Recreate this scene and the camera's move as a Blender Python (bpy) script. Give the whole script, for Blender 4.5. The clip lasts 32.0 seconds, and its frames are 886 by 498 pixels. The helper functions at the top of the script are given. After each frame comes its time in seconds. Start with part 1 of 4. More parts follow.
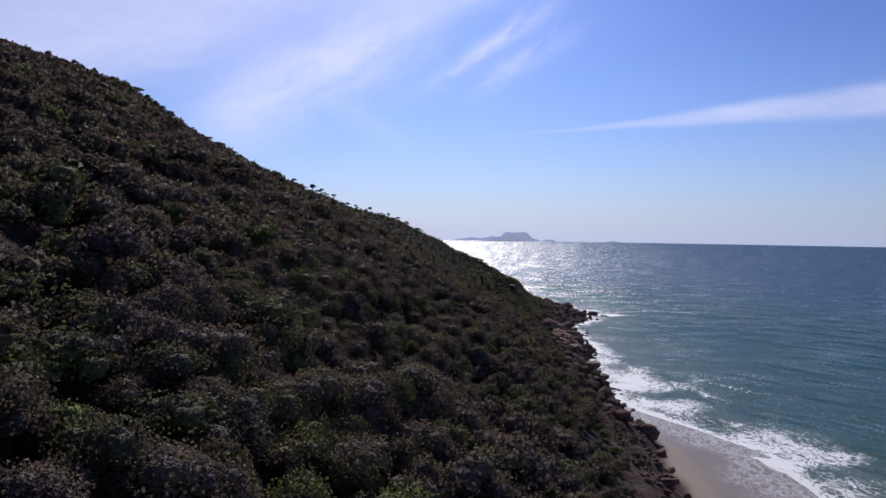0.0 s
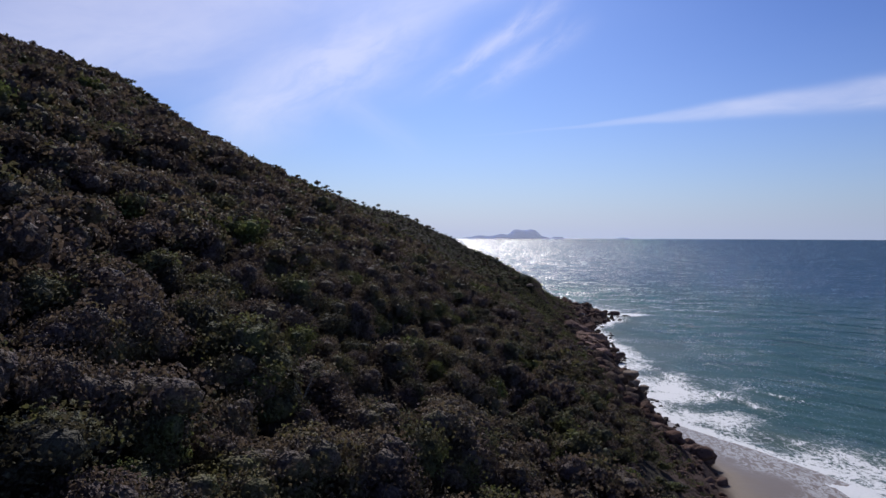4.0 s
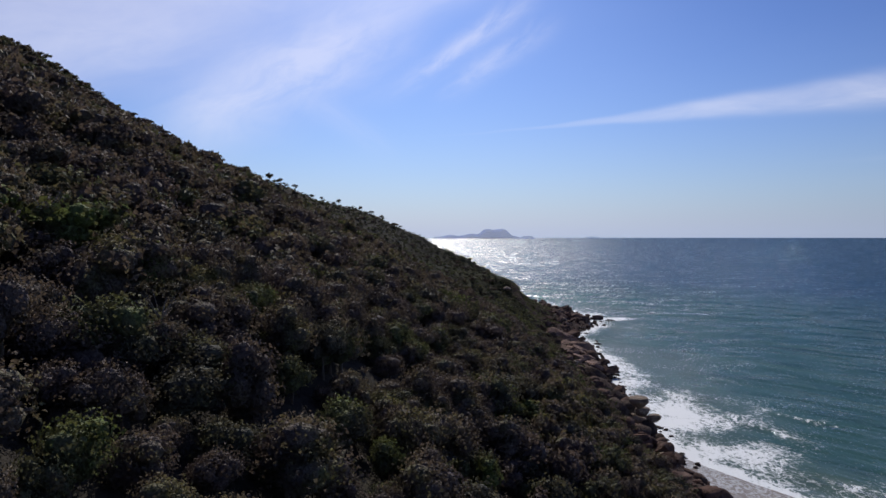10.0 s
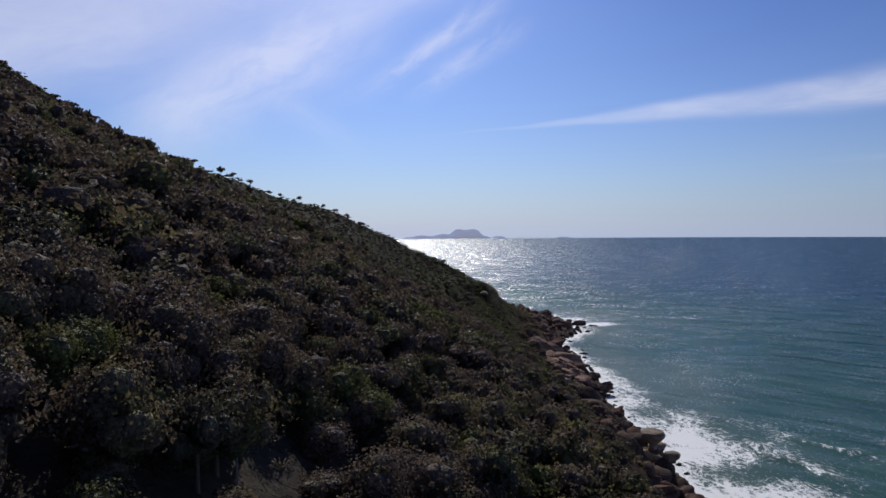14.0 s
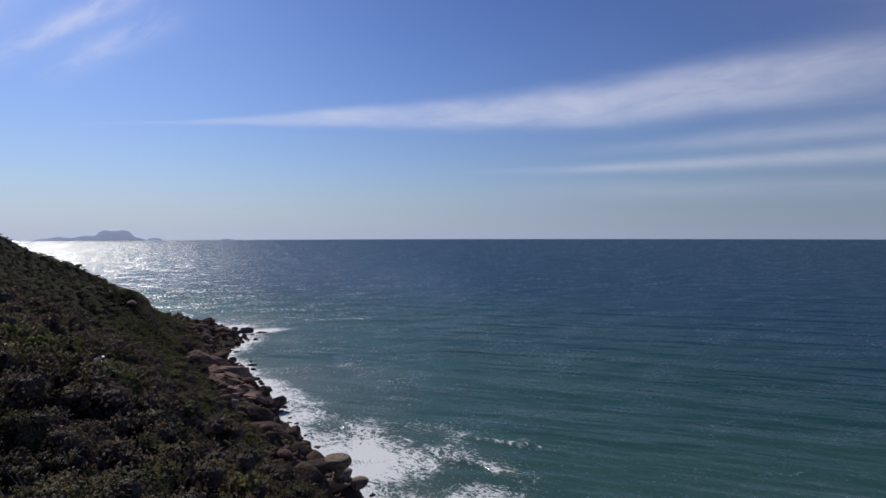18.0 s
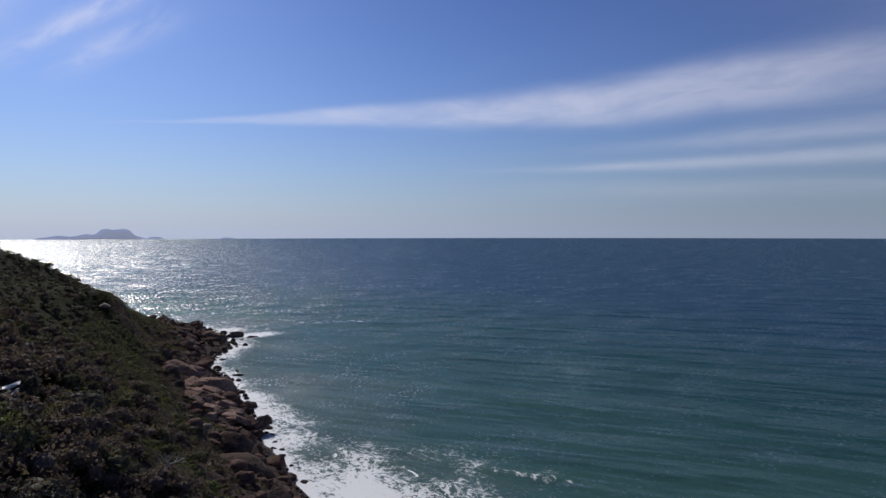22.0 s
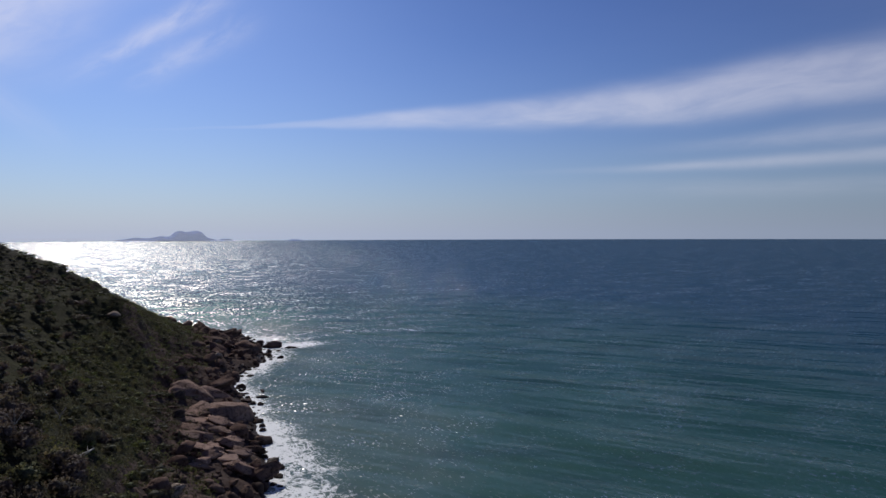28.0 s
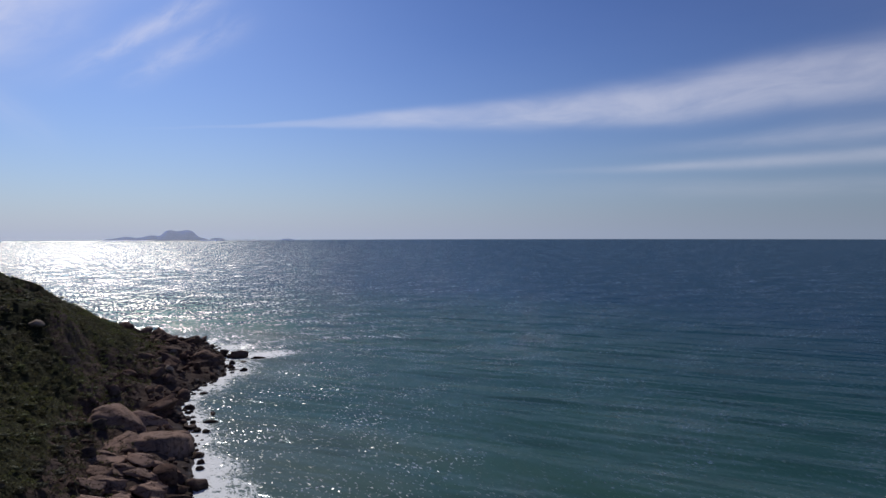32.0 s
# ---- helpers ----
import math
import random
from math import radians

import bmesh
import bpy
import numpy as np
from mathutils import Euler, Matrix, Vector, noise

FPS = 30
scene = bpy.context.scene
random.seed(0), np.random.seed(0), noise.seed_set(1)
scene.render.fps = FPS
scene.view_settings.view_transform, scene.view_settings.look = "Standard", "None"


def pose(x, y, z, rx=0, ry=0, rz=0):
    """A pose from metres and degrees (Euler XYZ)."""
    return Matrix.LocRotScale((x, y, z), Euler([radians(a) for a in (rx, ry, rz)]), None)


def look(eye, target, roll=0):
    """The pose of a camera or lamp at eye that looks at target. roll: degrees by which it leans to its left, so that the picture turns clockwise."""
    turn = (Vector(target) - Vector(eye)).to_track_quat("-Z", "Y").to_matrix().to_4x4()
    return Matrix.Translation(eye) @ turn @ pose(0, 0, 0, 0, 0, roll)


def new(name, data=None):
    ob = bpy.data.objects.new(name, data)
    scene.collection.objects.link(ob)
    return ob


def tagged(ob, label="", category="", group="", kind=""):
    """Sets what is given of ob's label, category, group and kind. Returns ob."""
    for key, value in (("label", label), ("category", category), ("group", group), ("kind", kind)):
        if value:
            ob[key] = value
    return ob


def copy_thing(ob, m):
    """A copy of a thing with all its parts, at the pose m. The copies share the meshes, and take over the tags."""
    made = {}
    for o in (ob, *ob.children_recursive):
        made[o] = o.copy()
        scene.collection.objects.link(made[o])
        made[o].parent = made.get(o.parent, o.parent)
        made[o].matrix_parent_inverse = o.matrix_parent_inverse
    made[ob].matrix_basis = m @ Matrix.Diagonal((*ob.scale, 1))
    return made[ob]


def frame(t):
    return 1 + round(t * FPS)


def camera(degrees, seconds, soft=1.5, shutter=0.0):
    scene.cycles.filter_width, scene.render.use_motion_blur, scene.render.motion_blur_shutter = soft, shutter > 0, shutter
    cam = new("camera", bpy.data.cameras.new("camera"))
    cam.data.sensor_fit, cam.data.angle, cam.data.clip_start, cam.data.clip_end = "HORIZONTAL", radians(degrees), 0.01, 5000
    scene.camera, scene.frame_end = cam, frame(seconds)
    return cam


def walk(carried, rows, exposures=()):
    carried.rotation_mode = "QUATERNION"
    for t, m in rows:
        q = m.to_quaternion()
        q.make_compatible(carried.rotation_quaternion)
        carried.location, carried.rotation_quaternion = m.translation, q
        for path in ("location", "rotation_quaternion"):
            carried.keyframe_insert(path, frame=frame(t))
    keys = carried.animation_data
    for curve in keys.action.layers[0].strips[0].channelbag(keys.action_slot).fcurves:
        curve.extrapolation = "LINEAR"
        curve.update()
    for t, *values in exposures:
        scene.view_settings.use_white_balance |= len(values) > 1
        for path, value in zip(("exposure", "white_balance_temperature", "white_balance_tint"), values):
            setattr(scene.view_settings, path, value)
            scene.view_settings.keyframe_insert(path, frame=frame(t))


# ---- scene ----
cam = camera(66.0, 32.0)
PATH = [
    (0, (-0.433, -4.657, 47.508), (-0.4242, -2.6577, 47.4623), 0.78),
    (0.5, (-1.260, -2.325, 47.498), (-1.2314, -0.3255, 47.4529), 0.72),
    (1, (-1.881, 0.102, 47.512), (-1.8606, 2.1017, 47.4647), 0.66),
    (1.5, (-2.311, 2.596, 47.525), (-2.3073, 4.5951, 47.4777), 0.50),
    (2, (-2.663, 5.103, 47.477), (-2.6695, 7.1023, 47.4298), 0.33),
    (2.5, (-2.985, 7.547, 47.371), (-2.9930, 9.5464, 47.3228), 0.21),
    (3, (-2.999, 10.117, 47.192), (-3.0080, 12.1162, 47.1432), 0.12),
    (3.5, (-2.907, 12.760, 47.039), (-2.9198, 14.7593, 46.9891), 0.10),
    (5.5, (-2.673, 23.369, 46.574), (-2.6911, 25.3682, 46.5249), -0.07),
    (6, (-2.665, 26.077, 46.475), (-2.6831, 28.0765, 46.4260), -0.10),
    (6.5, (-2.668, 28.841, 46.416), (-2.6687, 30.8407, 46.3663), -0.07),
    (7, (-2.716, 31.624, 46.393), (-2.7127, 33.6236, 46.3436), -0.10),
    (7.5, (-2.684, 34.396, 46.379), (-2.6648, 36.3953, 46.3289), -0.09),
    (8, (-2.545, 37.236, 46.352), (-2.5145, 39.2350, 46.3021), -0.12),
    (8.5, (-2.349, 40.109, 46.304), (-2.3079, 42.1077, 46.2539), -0.14),
    (9, (-2.178, 43.004, 46.212), (-2.1229, 45.0028, 46.1600), -0.16),
    (9.5, (-2.091, 45.906, 46.103), (-2.0257, 47.9044, 46.0517), -0.19),
    (10, (-1.906, 48.841, 46.014), (-1.8334, 50.8391, 45.9638), -0.21),
    (10.5, (-1.762, 51.786, 45.985), (-1.6796, 53.7835, 45.9336), -0.23),
    (11, (-1.581, 54.837, 45.990), (-1.4948, 56.8347, 45.9402), -0.29),
    (11.5, (-1.429, 58.001, 45.982), (-1.3426, 59.9984, 45.9324), -0.30),
    (12, (-1.331, 61.335, 45.959), (-1.2438, 63.3328, 45.9093), -0.32),
    (12.5, (-1.244, 64.866, 45.917), (-1.1568, 66.8633, 45.8671), -0.30),
    (13, (-1.111, 68.539, 45.840), (-1.0245, 70.5361, 45.7907), -0.26),
    (13.5, (-0.994, 72.085, 45.746), (-0.9079, 74.0824, 45.6977), -0.31),
    (14, (-0.868, 75.439, 45.710), (-0.7109, 77.4326, 45.6604), -0.37),
    (14.5, (-0.735, 78.637, 45.732), (-0.2369, 80.5734, 45.6825), -0.25),
    (15, (-0.501, 81.564, 45.726), (0.2249, 83.4263, 45.6738), -0.08),
    (15.5, (-0.115, 84.117, 45.612), (0.7283, 85.9299, 45.5626), -0.07),
    (17.5, (2.766, 92.677, 44.774), (3.8092, 94.3830, 44.7329), -0.06),
    (18, (3.703, 94.713, 44.612), (4.7653, 96.4067, 44.5649), -0.11),
    (18.5, (4.680, 96.701, 44.425), (5.7408, 98.3964, 44.3798), -0.06),
    (19, (5.729, 98.867, 44.298), (6.7959, 100.5578, 44.2509), -0.08),
    (19.5, (6.930, 101.346, 44.239), (8.0104, 103.0290, 44.1896), -0.08),
    (20, (8.335, 104.079, 44.192), (9.4197, 105.7582, 44.1393), -0.14),
    (20.5, (9.850, 106.952, 44.069), (10.9290, 108.6352, 44.0187), -0.08),
    (21, (11.435, 109.825, 43.896), (12.5019, 111.5160, 43.8448), -0.07),
    (21.5, (13.049, 112.630, 43.712), (14.1112, 114.3239, 43.6618), -0.07),
    (22, (14.547, 115.350, 43.545), (15.6058, 117.0460, 43.4949), -0.08),
    (22.5, (15.984, 117.987, 43.391), (16.9902, 119.7144, 43.3417), -0.13),
    (23, (17.605, 120.560, 43.272), (18.5836, 122.3034, 43.2245), -0.15),
    (23.5, (19.343, 123.113, 43.195), (20.3168, 124.8589, 43.1492), -0.17),
    (24, (20.978, 125.620, 43.117), (21.9349, 127.3756, 43.0713), -0.17),
    (24.5, (22.616, 128.057, 43.042), (23.5639, 129.8173, 42.9958), -0.15),
    (25, (24.241, 130.451, 42.967), (25.1897, 132.2115, 42.9204), -0.11),
    (25.5, (25.880, 132.841, 42.889), (26.7926, 134.6204, 42.8419), -0.14),
    (27.5, (32.588, 142.427, 42.436), (33.4761, 144.2184, 42.3894), -0.22),
    (28, (34.366, 144.925, 42.285), (35.2600, 146.7135, 42.2399), -0.21),
    (28.5, (36.215, 147.534, 42.140), (37.1113, 149.3216, 42.0934), -0.23),
    (29, (38.090, 150.238, 42.003), (38.9895, 152.0238, 41.9576), -0.17),
    (29.5, (39.946, 153.032, 41.892), (40.8484, 154.8159, 41.8437), -0.21),
    (30, (41.814, 155.902, 41.759), (42.7136, 157.6872, 41.7135), -0.15),
    (30.5, (43.642, 158.858, 41.631), (44.5448, 160.6425, 41.5824), -0.17),
    (31, (45.454, 161.823, 41.486), (46.3596, 163.6061, 41.4389), -0.09),
    (31.5, (47.177, 164.821, 41.356), (48.0845, 166.6031, 41.3077), -0.12),
    (32, (48.819, 167.832, 41.231), (49.7286, 169.6123, 41.1853), -0.13),
]
walk(cam, [(t, look(eye, target, roll)) for t, eye, target, roll in PATH],
     exposures=((0.0, 0.20, 6350, 16), (1.0, 0.14, 6300, 15), (3.0, 0.12, 6280, 14), (6.0, 0.11, 6350, 11.5), (9.0, 0.10, 6400, 10.5), (13.0, 0.07, 6450, 10), (15.5, 0.0, 6500, 10), (18.0, -0.04, 6500, 10), (25.0, -0.06, 6500, 10), (32.0, -0.14, 6500, 10)))

# ---- light: high sun ahead, slightly left of the way in, and a clear sky with cirrus ----
SUN_AZ, SUN_EL = -1.5, 37.0
SKY_STRENGTH, SUN_STRENGTH = 0.060, 3.3

sun = new("sun", bpy.data.lights.new("sun", "SUN"))
sun.data.energy, sun.data.angle, sun.data.color = SUN_STRENGTH, radians(0.53), (1.0, 0.95, 0.87)
_a, _e = radians(SUN_AZ), radians(SUN_EL)
sun.matrix_world = look((0, 0, 300), (-300 * math.sin(_a) * math.cos(_e), -300 * math.cos(_a) * math.cos(_e), 300 - 300 * math.sin(_e)))


class Nodes:
    """Short hands for a node tree."""

    def __init__(self, tree):
        self.tree = tree
        tree.nodes.clear()

    def add(self, kind, **inputs):
        node = self.tree.nodes.new(kind)
        for key, value in inputs.items():
            self.put(node, key.replace("_", " "), value)
        return node

    def put(self, node, key, value):
        socket = node.inputs[int(key)] if key.isdigit() else node.inputs[key]
        if isinstance(value, bpy.types.NodeSocket):
            self.tree.links.new(value, socket)
        else:
            socket.default_value = value

    def math(self, op, a, b=0.0, clamp=False):
        node = self.tree.nodes.new("ShaderNodeMath")
        node.operation, node.use_clamp = op, clamp
        self.put(node, "0", a)
        self.put(node, "1", b)
        return node.outputs[0]

    def noise(self, vector, scale, detail=4.0, rough=0.55, distort=0.0):
        node = self.add("ShaderNodeTexNoise", Vector=vector, Scale=scale, Detail=detail, Roughness=rough, Distortion=distort)
        return node.outputs["Fac"]

    def ramp(self, fac, *stops):
        node = self.add("ShaderNodeValToRGB", Fac=fac)
        el = node.color_ramp.elements
        while len(el) < len(stops):
            el.new(0.5)
        for e, (p, c) in zip(el, stops):
            e.position, e.color = p, (*c, 1.0) if isinstance(c, tuple) else (c, c, c, 1.0)
        return node.outputs["Color"]

    def mix(self, fac, a, b, blend="MIX"):
        node = self.tree.nodes.new("ShaderNodeMix")
        node.data_type, node.blend_type = "RGBA", blend
        for i, value in ((0, fac), (6, a), (7, b)):
            self.put(node, str(i), (*value, 1.0) if isinstance(value, tuple) and len(value) == 3 else value)
        return node.outputs[2]

    def step(self, value, low, high):
        node = self.tree.nodes.new("ShaderNodeMapRange")
        node.interpolation_type = "SMOOTHSTEP"
        for key, v in (("Value", value), ("From Min", low), ("From Max", high)):
            self.put(node, key, v)
        return node.outputs[0]

    def scaled(self, vector, scale, turn=0.0):
        node = self.add("ShaderNodeMapping", Vector=vector)
        node.inputs["Scale"].default_value = scale
        node.inputs["Rotation"].default_value = (0, 0, turn)
        return node.outputs[0]

    def along(self, vector, turn, across, length):
        """Coordinates turned about z, then scaled across and along the new axis."""
        node = self.add("ShaderNodeMapping", Vector=vector)
        node.inputs["Rotation"].default_value = (0, 0, turn)
        return self.scaled(node.outputs[0], (across, length, 1))

    def bump(self, height, distance, strength=1.0, normal=None):
        node = self.add("ShaderNodeBump", Height=height, Distance=distance, Strength=strength)
        if normal is not None:
            self.put(node, "Normal", normal)
        return node.outputs[0]


def material(name):
    mat = bpy.data.materials.new(name)
    mat.use_nodes = True
    return mat, Nodes(mat.node_tree)


def make_world():
    world = bpy.data.worlds.new("sky")
    scene.world = world
    world.use_nodes = True
    n = Nodes(world.node_tree)
    sky = n.add("ShaderNodeTexSky")
    sky.sky_type, sky.sun_disc = "NISHITA", False
    sky.sun_elevation, sky.sun_rotation = radians(SUN_EL), radians(SUN_AZ)
    sky.altitude, sky.air_density, sky.dust_density, sky.ozone_density = 40, 1.0, 0.7, 3.0
    way = n.add("ShaderNodeTexCoord").outputs["Generated"]
    sep = n.add("ShaderNodeSeparateXYZ", Vector=way)
    az = n.math("MULTIPLY", n.math("ARCTAN2", sep.outputs[0], sep.outputs[1]), 57.29578)
    el = n.math("MULTIPLY", n.math("ARCSINE", sep.outputs[2]), 57.29578)
    plane = n.add("ShaderNodeCombineXYZ", X=az, Y=el).outputs[0]
    warp = n.noise(n.scaled(plane, (.05, .16, 1)), 1.0, 3.0)
    warped = n.math("SUBTRACT", warp, 0.5)

    def streak(a0, e0, tilt, length, width, tail, sharp, solid, fine):
        """A wisp of cirrus at azimuth a0, elevation e0, drawn out along its tilt."""
        c, s = math.cos(radians(tilt)), math.sin(radians(tilt))
        da, de = n.math("SUBTRACT", az, a0), n.math("SUBTRACT", el, e0)
        u = n.math("ADD", n.math("MULTIPLY", da, c), n.math("MULTIPLY", de, s))
        v = n.math("SUBTRACT", n.math("MULTIPLY", de, c), n.math("MULTIPLY", da, s))
        v = n.math("ADD", v, n.math("MULTIPLY", warped, width * 1.1))
        grow = n.math("ADD", n.math("MULTIPLY", n.math("DIVIDE", u, length), tail), 1.0)
        wide = n.math("MULTIPLY", n.math("MAXIMUM", grow, 0.08), width)
        uu = n.math("POWER", n.math("ABSOLUTE", n.math("DIVIDE", u, length)), 4.0)
        vv = n.math("POWER", n.math("ABSOLUTE", n.math("DIVIDE", v, wide)), 3.2 if length > 25 else 2.0)
        body = n.math("EXPONENT", n.math("MULTIPLY", n.math("ADD", uu, vv), -1.0))
        grain = n.noise(n.add("ShaderNodeCombineXYZ", X=n.math("MULTIPLY", u, .09 * fine), Y=n.math("MULTIPLY", v, .5), Z=a0 * .37 + e0).outputs[0], 1.0, 6.0, 0.6, 0.4)
        grain = n.step(grain, 0.5 - sharp, 0.5 + sharp * .75)
        return n.math("MULTIPLY", body, n.math("ADD", n.math("MULTIPLY", grain, 1.0 - solid), solid))

    total = None
    for a0, e0, tilt, length, width, tail, sharp, solid, fine, power in (
            (40, 10.2, 3.2, 27, 1.4, .85, .28, .48, 1.5, .97), (60, 11.6, 1.5, 17, 1.1, .3, .3, .25, 1, .5), (58, 5.5, 1.2, 19, .55, .5, .3, .35, 1, .75), (64, 7.4, 2.0, 17, .9, .4, .3, .2, 1, .55), (60, 3.2, -.5, 20, .8, .2, .35, .2, 1, .4),
            (-10.5, 12.7, 28, 10, 2.9, .1, .30, .36, 2.4, 1.0), (-15, 11.2, 50, 5, 1.8, 0, .4, .3, 2.2, .6), (-27, 14.0, 14, 13, 4.0, 0, .5, .5, 2, 1.0), (-20, 19.5, 8, 19, 3.6, 0, .5, .4, 2.5, 1.0), (-36, 9, 20, 9, 3.5, 0, .5, .3, 2, .7),
            (3.8, 15.2, 33, 6.5, .8, .2, .25, .1, 2.2, .75), (6.5, 14.0, 30, 5.0, .9, .1, .25, .08, 2.2, .6), (0, 18.6, 22, 11, 1.5, 0, .4, .3, 1.5, .6), (-6, 9.0, -32, 4, 1.0, 0, .4, .2, 1.5, .25),
            (110, 14, -4, 40, 4, 0, .4, .3, 1, .7), (-100, 18, 10, 40, 5, 0, .4, .3, 1, .6), (180, 20, 5, 40, 5, 0, .4, .3, 1, .6)):
        one = n.math("MULTIPLY", streak(a0, e0, tilt, length, width, tail, sharp, solid, fine), power)
        total = one if total is None else n.math("SUBTRACT", 1.0, n.math("MULTIPLY", n.math("SUBTRACT", 1.0, total), n.math("SUBTRACT", 1.0, one)))
    veil = n.math("MULTIPLY", n.noise(n.scaled(plane, (.03, .11, 1), .25), 1.0, 5.0), 0.10)
    total = n.math("MULTIPLY", n.math("ADD", total, veil, True), n.step(el, 0.5, 4.0))
    deepened = n.add("ShaderNodeGamma", Color=n.mix(1.0, sky.outputs[0], (.16, .16, .16), "MULTIPLY"), Gamma=1.5).outputs[0]
    tint = n.mix(1.0, deepened, SKY_TINT, "MULTIPLY")
    cloud = n.mix(0.4, CLOUD_WHITE, n.mix(1.0, tint, (1.7, 1.45, 1.28), "MULTIPLY"))
    colour = n.mix(total, tint, cloud)
    haze = n.math("EXPONENT", n.math("MULTIPLY", n.math("MAXIMUM", el, 0.0), -0.15))
    aside = n.step(n.math("ABSOLUTE", n.math("SUBTRACT", az, SUN_AZ)), 5.0, 75.0)
    colour = n.mix(n.math("MULTIPLY", haze, 0.82), colour, n.mix(aside, HAZE, HAZE_ASIDE))
    back = n.add("ShaderNodeBackground", Color=colour, Strength=SKY_STRENGTH)
    n.add("ShaderNodeOutputWorld", Surface=back.outputs[0])


SKY_TINT, CLOUD_WHITE, HAZE, HAZE_ASIDE = (3.2, 4.35, 6.7), (12.0, 11.7, 13.2), (7.4, 8.7, 12.1), (4.8, 5.8, 7.9)
make_world()

# ---- materials ----


def foliage(name, dark, middle, light, sheen=0.6, through_light=0.26):
    mat, n = material(name)
    geo = n.add("ShaderNodeNewGeometry")
    pos = geo.outputs["Position"]
    tree = n.noise(pos, 0.22, 2.0)
    patch = n.noise(pos, 0.035, 3.0)
    leaf = geo.outputs["Random Per Island"]
    fac = n.math("ADD", n.math("MULTIPLY", tree, .75), n.math("MULTIPLY", patch, .55))
    fac = n.math("ADD", n.math("SUBTRACT", fac, .235), n.math("MULTIPLY", leaf, .09), True)
    col = n.ramp(fac, (.34, dark), (.50, middle), (.66, light))
    dry = n.step(n.noise(pos, 0.6, 2.0), .66, .74)
    col = n.mix(n.math("MULTIPLY", dry, .5), col, (.10, .078, .07))
    cells = n.add("ShaderNodeTexVoronoi", Vector=pos, Scale=5.5)
    col = n.mix(1.0, col, n.ramp(n.noise(cells.outputs["Color"], 1.0, 0.0), (.25, (.64, .64, .66)), (.75, (1.36, 1.34, 1.24))), "MULTIPLY")
    tufts = n.bump(n.noise(pos, 1.7, 3.0, .6), .5, .8, n.bump(n.math("SUBTRACT", 1.0, cells.outputs["Distance"]), .16, .9))
    body = n.add("ShaderNodeBsdfPrincipled", Base_Color=col, Roughness=sheen, Normal=tufts)
    body.inputs["Specular IOR Level"].default_value = 0.09
    body.inputs["IOR"].default_value = 1.25
    lit = n.add("ShaderNodeBsdfTranslucent", Color=n.mix(1.0, col, (1.2, 1.08, .86), "MULTIPLY"))
    mixed = n.add("ShaderNodeMixShader")
    n.put(mixed, "0", through_light)
    n.put(mixed, "1", body.outputs[0])
    n.put(mixed, "2", lit.outputs[0])
    n.add("ShaderNodeOutputMaterial", Surface=mixed.outputs[0])
    return mat


# forest leaf greens carry a purplish tint that stands in for haze
LEAVES = foliage("dark_forest_leaves", (.126, .104, .112), (.154, .132, .118), (.158, .162, .084))
SCRUB = foliage("olive_scrub_leaves", (.094, .092, .080), (.122, .130, .082), (.140, .182, .066))
# grey leaves, pale enough to double as painted sun glints in the canopy
SILVER = foliage("grey_silvery_leaves", (.07, .065, .06), (.10, .10, .09), (.16, .16, .14), .5)


def bark(name, colour):
    mat, n = material(name)
    pos = n.add("ShaderNodeNewGeometry").outputs["Position"]
    grain = n.noise(n.scaled(pos, (6, 6, 1.2)), 2.0, 5.0)
    col = n.mix(grain, tuple(c * .45 for c in colour), colour)
    body = n.add("ShaderNodeBsdfPrincipled", Base_Color=col, Roughness=.85, Normal=n.bump(grain, .03))
    n.add("ShaderNodeOutputMaterial", Surface=body.outputs[0])
    return mat


BARK = bark("grey_brown_bark", (.16, .13, .10))
PALE_BARK = bark("pale_grey_bark", (.27, .25, .23))
DEADWOOD = bark("sun_bleached_wood", (.45, .42, .38))


def rock_shader(n, warm, grey, dark):
    geo = n.add("ShaderNodeNewGeometry")
    pos = geo.outputs["Position"]
    big, mid, fine = n.noise(pos, .18, 4.0), n.noise(pos, .9, 6.0, .62), n.noise(pos, 6.0, 4.0, .6)
    col = n.mix(n.step(big, .38, .62), warm, grey)
    col = n.mix(n.math("MULTIPLY", n.step(mid, .5, .72), .75), col, dark)
    col = n.mix(n.math("MULTIPLY", n.step(fine, .45, .75), .35), col, tuple(c * .55 for c in warm))
    runs = n.noise(n.scaled(pos, (1.3, 1.3, .15)), 1.0, 3.0)
    col = n.mix(n.math("MULTIPLY", n.step(runs, .55, .7), .5), col, (.07, .055, .05))
    height = n.add("ShaderNodeSeparateXYZ", Vector=pos).outputs[2]
    wet = n.math("SUBTRACT", 1.0, n.step(n.math("ADD", height, n.math("MULTIPLY", mid, 1.4)), 1.0, 2.4))
    col = n.mix(n.math("MULTIPLY", wet, .72), col, (.035, .028, .025))
    joint = n.noise(n.scaled(pos, (.25, .5, .8), .5), 1.0, 5.0, .5, .6)
    crack = n.step(n.math("ABSOLUTE", n.math("SUBTRACT", joint, .5)), 0.0, 0.014)
    col = n.mix(n.math("MULTIPLY", n.math("SUBTRACT", 1.0, crack), .7), col, (.03, .024, .02))
    nor = n.bump(n.math("ADD", n.math("MULTIPLY", mid, .8), n.math("MULTIPLY", crack, .5)), .35)
    nor = n.bump(fine, .05, 1.0, nor)
    rough = n.math("SUBTRACT", .86, n.math("MULTIPLY", wet, .45))
    return col, rough, nor


